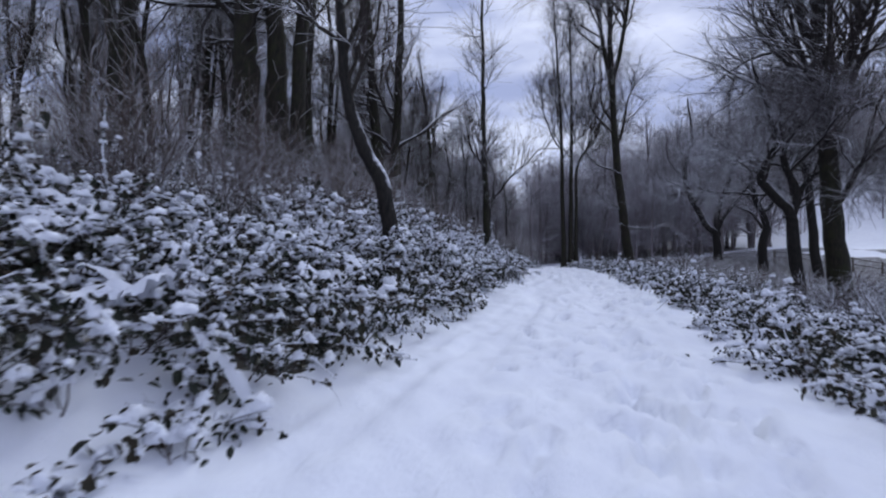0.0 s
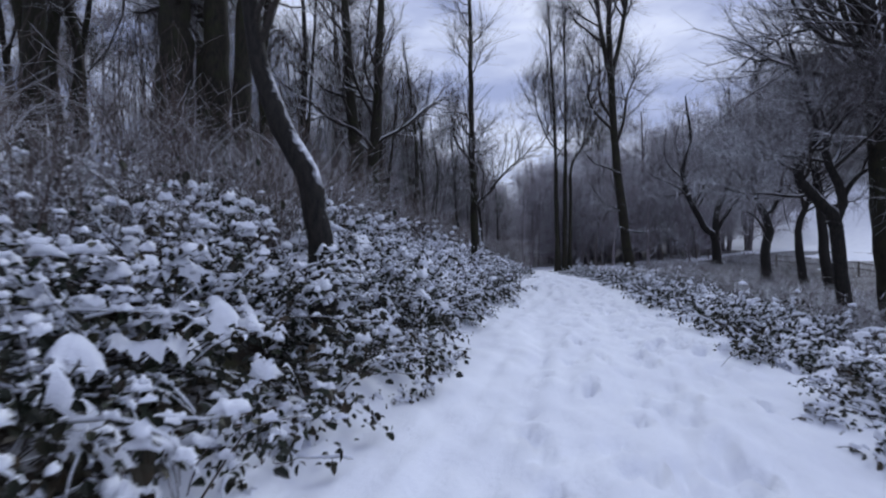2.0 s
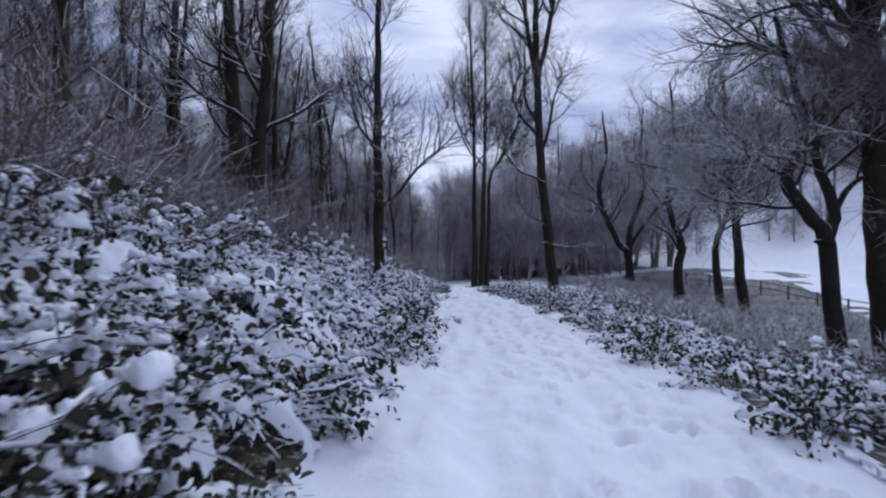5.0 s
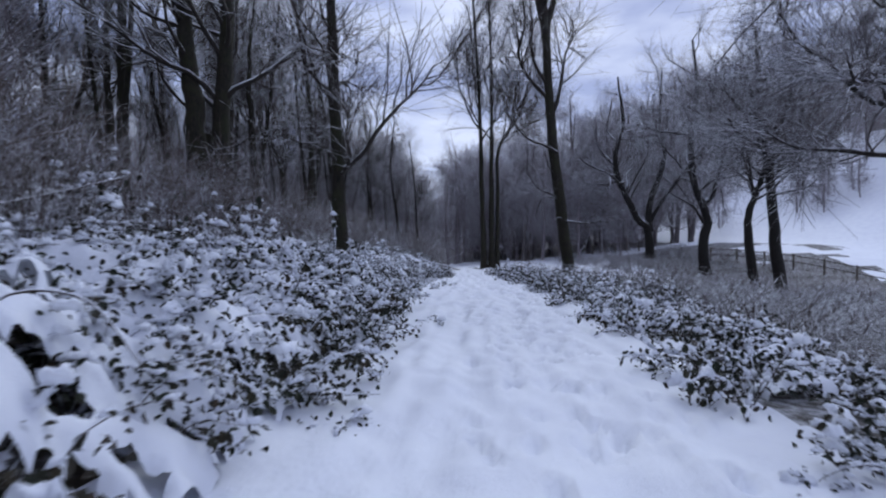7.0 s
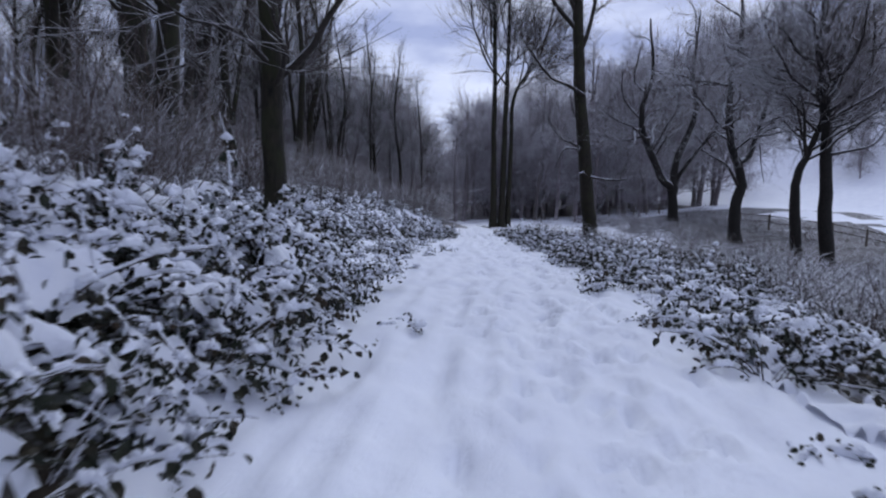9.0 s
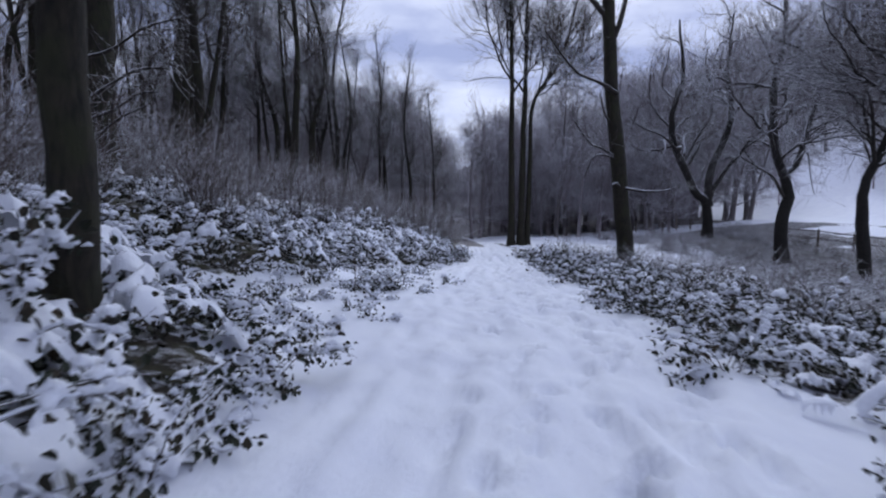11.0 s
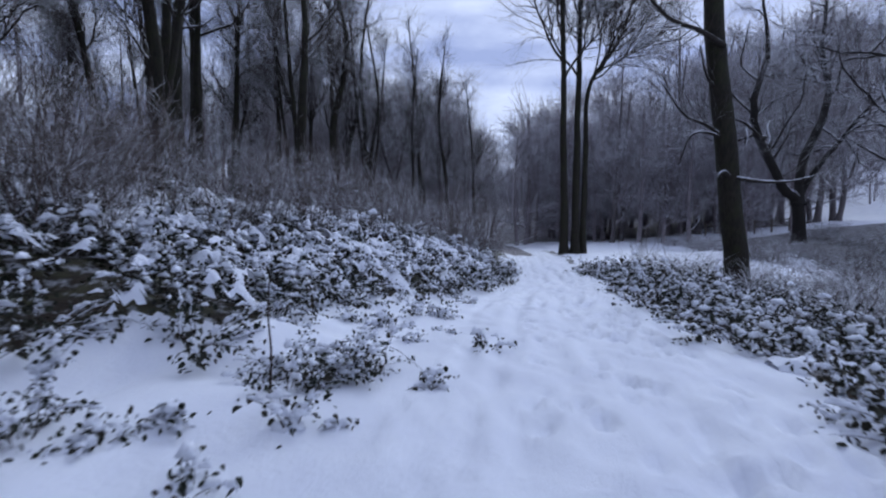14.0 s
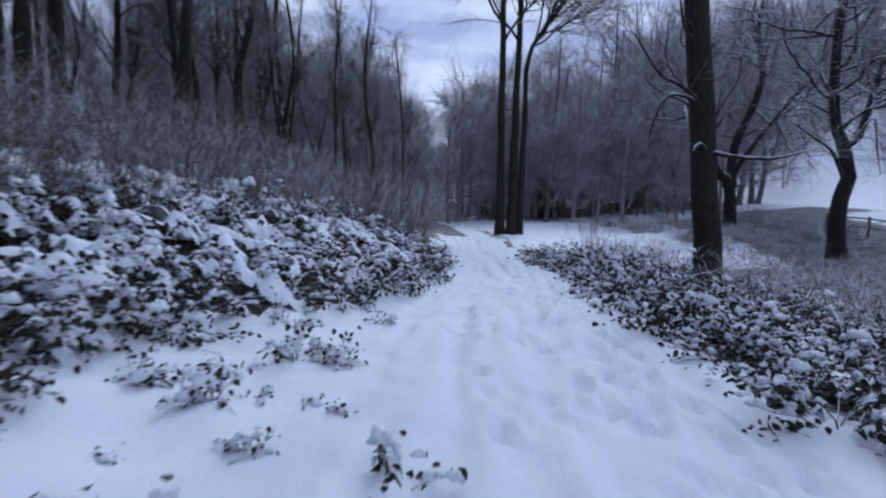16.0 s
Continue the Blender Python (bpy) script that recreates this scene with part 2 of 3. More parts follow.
def trodden(x, y):
    """Ruts, footprints and ripples in the snow of the path."""
    xl, xr = edges(y)
    s = (x - xl) / (xr - xl)
    inside = step(s, -0.05, 0.12) * (1 - step(s, 0.9, 1.08))
    z = 0.09 * vnoise((x - xl) * 5.5, y * 0.8, 3) + 0.055 * vnoise(x * 8 + y * 2, y * 3.4, 4)
    z = z - 0.05 * np.exp(-((s - 0.30) / 0.05) ** 2) * (0.6 + vnoise(x, y * 0.9, 5)) - 0.05 * np.exp(-((s - 0.62) / 0.08) ** 2)
    return z * inside


foot = np.random.default_rng(3)
FEET = []
for i in range(620):
    fy = foot.uniform(1, 46)
    a, b = edges(fy)
    s = foot.choice([0.36, 0.5, 0.62, 0.72, 0.8, 0.68, 0.86]) + foot.normal(0, 0.035)
    FEET.append((a + s * (b - a), fy, foot.uniform(0.04, 0.10), foot.normal(0.17, 0.15)))

cols = np.concatenate([-np.geomspace(420, 7.2, 46), np.arange(-7, -2.4, 0.2), np.arange(-2.4, 2.6, 0.07), np.arange(2.6, 7, 0.2), np.geomspace(7.1, 420, 60)])
rows_y = np.concatenate([np.arange(-60, -2, 3.0), np.arange(-1.5, 0, 0.3), np.arange(0, 40, 0.09), np.arange(40, 70, 0.3), np.geomspace(70.5, 520, 70)])
GY, GU = np.meshgrid(rows_y, cols, indexing="ij")
el, er = edges(GY)
GX = (el + er) / 2 + GU
GZ = ground_z(GX, GY) + trodden(GX, GY)
for fx, fy, depth, turn in FEET:
    near = (np.abs(rows_y - fy) < 0.35).nonzero()[0]
    if not len(near):
        continue
    sl = slice(near[0], near[-1] + 1)
    dx, dy = GX[sl] - fx, GY[sl] - fy
    ax, ay = dx * math.cos(turn) - dy * math.sin(turn), dx * math.sin(turn) + dy * math.cos(turn)
    q = (ax / 0.085) ** 2 + (ay / 0.17) ** 2
    GZ[sl] += -depth * np.exp(-q ** 2) + depth * 0.35 * np.exp(-(q - 1.8) ** 2)
nr, nc = GX.shape
verts = np.stack([GX, GY, GZ], axis=-1).reshape(-1, 3)
ii, jj = np.meshgrid(np.arange(nr - 1), np.arange(nc - 1), indexing="ij")
quads = np.stack([ii * nc + jj, ii * nc + jj + 1, (ii + 1) * nc + jj + 1, (ii + 1) * nc + jj], axis=-1).reshape(-1, 4)
mid = verts[quads].mean(axis=1)
ml, mr = edges(mid[:, 1])
left = ml - mid[:, 0] - np.interp(mid[:, 1], APRON_Y, APRON)
right = mid[:, 0] - mr
wob = vnoise(mid[:, 0] * 1.3, mid[:, 1] * 1.3, 8) * 1.2
kind = np.zeros(len(mid), int)
kind[(left + wob > 0.7) & (mid[:, 1] > 4.2)] = 1
kind[(right + wob > 0.9) & (right + 3 * wob + 26 * vnoise(mid[:, 0] * 0.12, mid[:, 1] * 0.12, 12) < 38) & (mid[:, 1] < 75)] = 2
kind[(right > 62) | ((mid[:, 1] > 46) & (right > 1.2) & (right < 18)) & (mid[:, 1] > 50)] = 0
kind[(mid[:, 1] > 92) & (right < 42)] = 3
kind[(mid[:, 1] > 60) & (right < -1)] = 3
kind[(right + 0.25 * (mid[:, 1] - 60) > 92)] = 3
ground = tagged(new("ground", np_mesh("ground", verts, quads, [M_SNOW, M_LITTER, M_ROUGH, M_BACK], kind)),
                "snow-covered footpath between bramble banks with fields beyond", "ground", kind="structure")


# ---- trees ----
def tree_chunks(stems, limbs, branches, twigs, start, reach, r, wiggle=0.18, rise=0.05, angle=(0.6, 1.1), twig_len=1.0, extra=(), thick=1.0, bits=3, cone=1.0):
    """Stems are (control points, foot radius, top radius); returns trunk, limb and crown geometry about the foot."""
    tr, lines, radii = [], [], []
    for ctrl, r0, r1 in stems:
        line = smooth_line(ctrl, 22)
        line[1:, :2] += r.normal(0, 0.012, (21, 2)) * r0 * 6
        t = np.linspace(0, 1, 22)
        rad = r1 + (r0 - r1) * (1 - t) ** 0.8
        rad[0] *= 1.45
        rad[1] *= 1.08
        rad *= 1 + r.normal(0, 0.025, 22)
        tr.append(tubes(line[None], rad[None], 12))
        lines.append(line)
        radii.append(rad)
    lines, radii = np.array(lines), np.array(radii)
    which = np.arange(limbs) % len(stems)
    f = start + (1 - start) * r.random(limbs) ** 0.95
    p, d = along(lines, which, f)
    pr = np.array([np.interp(a, np.linspace(0, 1, 22), radii[w]) for a, w in zip(f, which)])
    ang = r.uniform(angle[0], angle[1], limbs)
    size = reach * ((1.12 - f) / (1.12 - start)) ** cone * r.uniform(0.6, 1.15, limbs)
    l1 = shoots(p, sideways(d, ang, r), size, 9, wiggle, rise, r)
    taper = np.linspace(1, 0.22, 9)[None]
    r1 = np.minimum(pr * 0.55, 0.018 * size + 0.010)
    limb_geo = [tubes(l1, r1[:, None] * taper, 5)]
    for ctrl, r0, rt in extra:
        line = smooth_line(ctrl, 9)
        limb_geo.append(tubes(line[None], np.linspace(r0, rt, 9)[None], 7))
        l1 = np.concatenate([l1, line[None]])
        r1 = np.append(r1, r0)
        size = np.append(size, np.linalg.norm(line[-1] - line[0]))
    which2 = r.choice(len(l1), branches, p=size ** 0.9 / np.sum(size ** 0.9))
    f2 = r.uniform(0.2, 1, branches)
    p2, d2 = along(l1, which2, f2)
    s2 = size[which2] * r.uniform(0.25, 0.6, branches) * (1.2 - 0.6 * f2)
    l2 = shoots(p2, sideways(d2, r.uniform(0.4, 1.0, branches), r), s2, 5, wiggle * 1.1, rise, r)
    r2 = np.minimum(r1[which2] * 0.5, 0.012 * s2 + 0.006)
    crown = [tubes(l2, r2[:, None] * np.linspace(1, 0.3, 5)[None], 3)]
    which3 = r.choice(branches, twigs, p=s2 ** 0.7 / np.sum(s2 ** 0.7))
    p3, d3 = along(l2, which3, r.uniform(0.2, 1, twigs))
    s3 = twig_len * r.uniform(0.5, 1.3, twigs)
    l3 = shoots(p3, sideways(d3, r.uniform(0.3, 0.9, twigs), r), s3, bits, wiggle * 1.3, rise * 0.5, r)
    r3 = thick * (0.005 + 0.003 * s3)
    crown.append(tubes(l3, r3[:, None] * np.linspace(1, 0.5, bits)[None], 3))
    return joined(tr), joined(limb_geo), joined(crown)


def make_tree(name, foot_at, label, stems, limbs=30, branches=260, twigs=1100, start=0.45, reach=6.0, seed=1, bark=None, sink=0.25, group="", size=1.0, twig=None, **more):
    r = np.random.default_rng(seed)
    trunk, limb, crown = tree_chunks(stems, limbs, branches, twigs, start, reach, r, **more)
    x, y = foot_at
    root = tagged(new(name), label, "tree", group)
    root.location = (x, y, float(ground_z(x, y)) - sink)
    root.scale = (size, size, size)
    part("trunk", np_mesh("trunk", *trunk, [bark or M_BARK]), root)
    tagged(part("branchwork", np_mesh("branchwork", *limb, [M_LIMB]), root, "snow-topped bare limbs"), kind="stuff")
    tagged(part("crown", np_mesh("crown", *crown, [twig or M_TWIG]), root, "bare frosted twigs"), kind="stuff")
    return root


# large beech on the falling verge
make_tree("beech_tree", (14.5, 39.9), "tall bare beech with dark mossy trunk beside the path",
          [([(0, 0, 0), (-0.55, 0, 4), (-1.1, 0.1, 9), (-1.5, 0, 15), (-1.6, 0.2, 21), (-1.4, 0, 29)], 0.38, 0.08),
           ([(-1.45, 0, 14.6), (-2.1, 0.2, 18), (-2.6, 0.3, 22), (-3.4, 0.5, 28)], 0.20, 0.05),
           ([(-1.5, 0, 15), (-0.7, 0.3, 18), (-0.1, -0.3, 23), (0.6, -0.2, 28)], 0.20, 0.05)],
          limbs=44, branches=800, twigs=9500, start=0.38, reach=9.5, seed=11, twig_len=1.7, bits=2, thick=0.65, angle=(0.4, 0.9),
          extra=[([(-0.55, -0.2, 4.05), (0.2, -0.5, 3.9), (1.0, -0.7, 3.9), (1.75, -0.8, 4.1)], 0.07, 0.02),
                 ([(-0.55, -0.2, 4.0), (-0.9, -0.4, 4.2), (-1.15, -0.5, 4.05)], 0.07, 0.04),
                 ([(-0.7, -0.1, 5.2), (-1.3, -0.2, 5.4), (-1.9, -0.3, 5.3), (-2.25, -0.3, 4.4)], 0.06, 0.015),
                 ([(-0.7, -0.1, 5.2), (-1.4, -0.2, 5.65), (-2.1, -0.3, 5.9), (-2.8, -0.3, 6.8)], 0.07, 0.02),
                 ([(-0.85, 0, 6.7), (-1.35, -0.1, 7.1), (-1.65, -0.2, 8.0)], 0.06, 0.02),
                 ([(-0.9, -0.2, 8), (-1.8, -0.4, 8.4), (-2.9, -0.5, 8.8), (-4.2, -0.6, 10.3)], 0.10, 0.03)])
# three-stemmed tree where the path dips away
make_tree("three_stemmed_tree", (15.0, 62.0), "tall bare tree with three straight dark stems",
          [([(-0.5, 0, 0), (-0.65, 0, 8), (-0.85, 0, 16), (-1.6, 0, 29)], 0.28, 0.06),
           ([(0.25, 0, 0), (0.3, 0.2, 8), (0.4, 0.3, 16), (0.2, 0.2, 28)], 0.28, 0.06),
           ([(0.85, 0.3, 0), (0.9, 0.2, 7), (1.1, 0.2, 11.5), (3.2, 0, 15), (4.6, 0, 21)], 0.21, 0.05)],
          size=1.09, limbs=60, branches=760, twigs=7000, start=0.5, reach=8.0, seed=12, twig_len=1.8, bits=2, thick=0.8, angle=(0.3, 0.75), rise=0.1)
# trees on the verge
make_tree("beech_tree", (13.7, 17.8), "large dark beech on the verge below the path",
          [([(0, 0, 0), (-0.3, 0, 3), (-0.65, 0, 7), (-0.9, 0, 11), (-0.7, 0, 20)], 0.43, 0.10)],
          size=0.91, cone=0.6, limbs=44, branches=760, twigs=9000, start=0.28, reach=8, seed=13, twig_len=1.2, bits=2, thick=0.8, angle=(0.5, 1.1))
make_tree("oak_tree", (12.5, 18.1), "slim twisted tree with forked snowy branches",
          [([(0, 0, 0), (-0.15, 0, 1.6), (-0.42, 0, 3.6), (-0.95, 0, 4.3), (-1.55, 0, 5.0), (-1.35, 0.1, 5.5), (-0.8, 0.2, 6.5), (-1.1, 0.2, 7.6), (-1.7, 0.2, 9.4)], 0.23, 0.05),
           ([(-0.42, 0, 3.5), (-0.15, 0, 4.4), (-0.6, 0.1, 5.7), (-0.45, 0.1, 6.5), (0.3, 0, 8.8)], 0.17, 0.04),
           ([(-0.3, 0, 4.0), (0.15, -0.1, 4.9), (0.75, -0.2, 5.3), (1.9, -0.2, 5.2)], 0.09, 0.03)],
          size=0.92, limbs=34, branches=500, twigs=6500, start=0.4, reach=4.2, seed=14, bits=2, thick=0.7, bark=M_OAK, twig=M_FROST, wiggle=0.28, rise=0.08, angle=(0.4, 1.1))
make_tree("oak_tree", (31.0, 42.8), "twin-stemmed tree in rough grass below the path",
          [([(0.3, 0, 0), (-0.4, 0, 5.3), (-0.9, 0, 10.3), (-1.7, 0, 14.2), (-2.0, 0, 21)], 0.46, 0.09),
           ([(-1.1, 0.8, 0), (-1.9, 0.8, 4.5), (-2.0, 0.7, 7.3), (-1.2, 0.4, 9.8), (0.3, 0.4, 15)], 0.38, 0.08)],
          size=0.93, limbs=56, branches=900, cone=0.7, twigs=9000, start=0.5, reach=8.0, rise=0.1, seed=15, bits=2, thick=0.8, bark=M_OAK, twig=M_FROST, wiggle=0.22, angle=(0.7, 1.3), twig_len=1.6,
          extra=[([(-0.6, -0.2, 8.6), (0.8, -0.4, 8.9), (2.1, -0.6, 9.3), (3.2, -0.6, 10.6)], 0.12, 0.03)])
make_tree("oak_tree", (34.1, 55.4), "gnarled snow-lined oak in the rough verge",
          [([(0.3, 0, 0), (-0.05, 0, 3.2), (0.45, 0, 5.0), (-0.1, 0, 6.8), (-0.9, 0, 8.9), (-1.2, 0, 13.2), (-0.5, 0, 16.4), (-1.0, 0, 21)], 0.46, 0.08),
           ([(-0.1, 0, 6.6), (1.1, 0.2, 7.6), (2.3, 0.4, 11), (4.0, 0.6, 17)], 0.28, 0.06)],
          size=1.07, limbs=50, branches=700, cone=0.7, twigs=6500, start=0.48, reach=8.0, rise=0.08, seed=16, bits=2, thick=0.8, bark=M_OAK, twig=M_FROST, wiggle=0.3, angle=(0.7, 1.4), twig_len=1.6,
          extra=[([(-0.1, -0.2, 5.0), (-1.1, -0.3, 6.4), (-2.4, -0.5, 7.0), (-4.2, -0.6, 7.9)], 0.13, 0.03),
                 ([(0.4, -0.2, 7.2), (1.3, -0.4, 8.3), (1.6, -0.5, 6.6), (2.0, -0.5, 5.2)], 0.07, 0.02)])
make_tree("oak_tree", (34.9, 66.3), "low-forking gnarled oak with snow-lined limbs",
          [([(0.2, 0, 0), (0.0, 0, 3.6), (-1.3, 0, 5.0), (-3.6, 0, 9.2), (-3.9, 0, 12), (-3.0, 0, 16), (-3.7, 0, 21)], 0.5, 0.08),
           ([(0.0, 0, 3.5), (0.5, 0.2, 7), (2.1, 0, 12), (1.5, 0, 16), (1.8, 0, 22)], 0.42, 0.07),
           ([(0.1, 0, 4.2), (1.0, -0.2, 6), (3.4, -0.4, 9.2), (5.2, -0.5, 11.4), (6.8, -0.5, 12.8)], 0.26, 0.05)],
          limbs=52, branches=700, cone=0.5, twigs=6000, start=0.4, reach=8.5, seed=17, bits=2, thick=0.8, bark=M_OAK, twig=M_FROST, wiggle=0.3, angle=(0.7, 1.3), twig_len=1.7)
# trees on the bank
make_tree("leaning_tree", (-0.95, 8.9), "leaning dark tree with snow along its trunk among brambles",
          [([(0.08, 0, 0), (0.06, 0, 0.7), (0.03, 0, 1.3), (-0.06, 0, 1.95), (-0.2, 0, 2.3), (-0.36, 0, 2.6), (-0.56, 0, 3.1), (-0.68, 0, 3.6), (-0.8, 0, 4.7), (-1.0, 0.3, 9)], 0.165, 0.07)],
          limbs=12, branches=90, twigs=500, start=0.72, reach=3.2, seed=18, bark=M_OAK, sink=0.2)
make_tree("beech_tree", (-5.75, 16.4), "massive dark double-trunked beech on the bramble bank",
          [([(-0.55, 0, 0), (-0.5, 0, 4), (-0.55, 0, 8), (-0.9, 0, 20)], 0.52, 0.14),
           ([(0.35, 0.4, 0), (0.35, 0.4, 4), (0.4, 0.4, 9), (0.9, 0.6, 20)], 0.42, 0.12)],
          limbs=36, branches=330, twigs=1600, start=0.42, reach=6.5, seed=19)
make_tree("beech_tree", (-4.7, 16.8), "dark straight beech trunk on the bank",
          [([(0, 0, 0), (0.05, 0, 5), (0.45, 0, 10), (0.9, 0, 19)], 0.27, 0.09)], limbs=22, branches=220, twigs=1100, start=0.4, reach=5.5, seed=20)
make_tree("beech_tree", (-3.5, 31.7), "tall beech with two dark diverging stems",
          [([(-0.2, 0, 0), (-0.4, 0, 4), (-0.8, 0, 9), (-1.6, 0, 22)], 0.48, 0.1),
           ([(0.3, 0.2, 0), (0.45, 0.2, 4), (0.8, 0.2, 10), (1.1, 0.2, 22)], 0.42, 0.1)],
          limbs=40, branches=380, twigs=1800, start=0.38, reach=6.5, seed=21,
          extra=[([(0.5, -0.3, 2.3), (1.2, -0.8, 2.5), (2.0, -1.2, 2.75), (2.9, -1.6, 2.7)], 0.045, 0.02), ([(0.5, -0.3, 1.8), (1.3, -0.9, 1.9), (2.1, -1.5, 2.15), (2.7, -2.0, 2.1)], 0.04, 0.018),
                 ([(0.4, -0.3, 3.2), (1.2, -0.7, 3.3), (2.1, -1.1, 3.7), (3.2, -1.4, 3.9)], 0.045, 0.018),
                 ([(0.4, -0.4, 1.3), (1.1, -1.1, 1.35), (1.9, -1.8, 1.6), (2.6, -2.3, 1.75)], 0.035, 0.015)])
make_tree("young_tree", (1.8, 22.0), "slim dark young tree at the bramble edge",
          [([(0.1, 0, 0), (0.0, 0, 3), (-0.1, 0, 7), (-0.15, 0, 13)], 0.165, 0.04)], limbs=30, branches=180, twigs=1300, bits=2, thick=0.8, start=0.2, reach=3.0, seed=22, angle=(0.7, 1.3))

# further trees of the wood, built once in seven shapes and then planted
proto = []
for k in range(7):
    r = np.random.default_rng(50 + k)
    h = r.uniform(19, 25)
    bend = r.normal(0, 0.6, (3, 2))
    stems = [([(0, 0, 0), (bend[0, 0] * 0.4, bend[0, 1] * 0.4, h * 0.3), (bend[1, 0], bend[1, 1], h * 0.6), (bend[2, 0] * 1.5, bend[2, 1] * 1.5, h)], r.uniform(0.22, 0.36), 0.05)]
    if k % 2:
        stems.append(([(0.1, 0, h * 0.18), (0.9, 0.3, h * 0.45), (1.9, 0.5, h * 0.9)], 0.17, 0.04))
    trunk, limb, crown = tree_chunks(stems, 24, 260, 2400, 0.28, 4.6, r, twig_len=1.6, angle=(0.4, 1.0), thick=0.8, bits=2, cone=0.4)
    proto.append([np_mesh("trunk", *trunk, [M_BARK]), np_mesh("limbs", *limb, [M_LIMB]), np_mesh("crown", *crown, [M_TWIG])])


def plant(x, y, k, size=1.0, turn=0.0, label="bare woodland tree with dark trunk on the bank"):
    root = tagged(new("woodland_tree"), label, "tree", "trees of the wood")
    root.matrix_basis = pose(x, y, float(ground_z(x, y)) - 0.2, 0, 0, turn) @ Matrix.Scale(size, 4)
    for name, me in zip(("trunk", "branchwork", "crown"), proto[k]):
        tagged(part(name, me, root), kind="" if name == "trunk" else "stuff")


wood = np.random.default_rng(5)
STANDING = [(-9.2, 52.5, 1.25), (-9.4, 55.4, 1.2), (-6.1, 70.7, 0.95), (-3.1, 73.3, 1.0), (-12.6, 70.9, 0.8), (-16.9, 87.6, 0.9), (8.1, 64.9, 0.55), (5.8, 62.1, 0.6),
            (0.3, 62, 0.6), (3.0, 68, 0.65), (-13, 45, 0.9), (-17, 50, 0.9), (-15, 60, 0.8), (-5.9, 44.5, 0.85), (-4.2, 79, 0.8), (-7.4, 34, 0.8), (-9, 24, 0.9), (-11, 18, 1.0),
            (-14, 24, 0.9), (-17, 28, 1.0), (-12.5, 30, 0.8), (-19, 22, 0.9), (-15.5, 34, 0.9), (-13.5, 19.5, 0.8), (-21, 30, 1.0)]
taken = [(x, y) for x, y, size in STANDING]
for n, (x, y, size) in enumerate(STANDING):
    plant(x, y, n % 7, size, wood.uniform(0, 360))
tries = 0
while len(taken) < 89 and tries < 6000:
    tries += 1
    y = wood.uniform(2, 105)
    xl = float(np.interp(y, PATH_Y, PATH_L))
    d = 8 + 48 * wood.random() ** 1.1
    x = xl - d
    if all((x - a) ** 2 + (y - b) ** 2 > 9 for a, b in taken):
        taken.append((x, y))
        plant(x, y, int(wood.integers(0, 7)), wood.uniform(0.65, 1.05), wood.uniform(0, 360))

# frosted trees round the field and along the foot of the hill, in four shapes
frost = []
for k in range(4):
    r = np.random.default_rng(90 + k)
    h = r.uniform(19, 23)
    stems = [([(0, 0, 0), (0.4, 0.1, h * 0.25), (r.normal(0, 0.8), r.normal(0, 0.8), h * 0.6), (r.normal(0, 1.2), r.normal(0, 1.2), h)], 0.32, 0.05),
             ([(0.3, 0, h * 0.15), (1.6, 0.6, h * 0.45), (2.6, 1.2, h * 0.85)], 0.2, 0.05)]
    trunk, limb, crown = tree_chunks(stems, 32, 260, 2500, 0.14, 6.4, r, twig_len=1.9, angle=(0.5, 1.2), thick=1.4, bits=2, cone=0.4)
    # misty distance is painted in: paler bark and twig colours than nearer trees
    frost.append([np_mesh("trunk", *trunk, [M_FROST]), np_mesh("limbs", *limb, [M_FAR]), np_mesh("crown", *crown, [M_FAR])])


def frosted(x, y, size):
    root = tagged(new("frosted_tree"), "bare spreading tree with dense frosted twigs, haze-pale, beyond the field", "tree", "frosted trees round the field")
    root.matrix_basis = pose(x, y, float(ground_z(x, y)) - 0.3, 0, 0, float(grove.uniform(0, 360))) @ Matrix.Diagonal((size, size, size * float(grove.uniform(0.85, 1.1)), 1))
    for name, me in zip(("trunk", "branchwork", "crown"), frost[int(grove.integers(0, 4))]):
        tagged(part(name, me, root), kind="" if name == "trunk" else "stuff")


grove = np.random.default_rng(14)
for i in range(40):
    x = 20 + 38 * (i + grove.random()) / 40
    frosted(x, grove.uniform(81, 106), float(np.interp(x, [20, 28, 36, 58], [0.6, 0.75, 1.05, 1.15])) * grove.uniform(0.85, 1.15))
for i in range(18):
    frosted(-14 + 23 * (i + grove.random()) / 18, grove.uniform(72, 96), grove.uniform(0.6, 0.85))
for i in range(24):
    y = 30 + 95 * (i + grove.random()) / 24
    frosted(float(np.interp(y, PATH_Y, PATH_R)) + float(np.interp(y, [70, 100], [86, 76])) + grove.uniform(0, 14) - 0.25 * (y - 60), y, grove.uniform(0.7, 1.05))

# far woodland: too many to count
r = np.random.default_rng(77)
small = []
for k in range(5):
    h = r.uniform(13, 18)
    t, l, c = tree_chunks([([(0, 0, 0), (0.3, 0.2, h * 0.4), (0.2, -0.3, h)], 0.28, 0.05)], 14, 70, 620, 0.12, 5.6, r, twig_len=2.6, angle=(0.5, 1.25), thick=2.0, bits=2, cone=0.4)
    small.append(joined([t, l, c]))
chunks = []


def far_tree(x, y, size):
    v, f = small[int(r.integers(0, 5))]
    a = r.uniform(0, 6.28)
    rot = np.array([[math.cos(a), -math.sin(a), 0], [math.sin(a), math.cos(a), 0], [0, 0, 1]])
    w = v @ rot.T * np.array([size, size, size * r.uniform(0.85, 1.15)])
    chunks.append((w + np.array([x, y, float(ground_z(x, y)) - 0.3]), f))


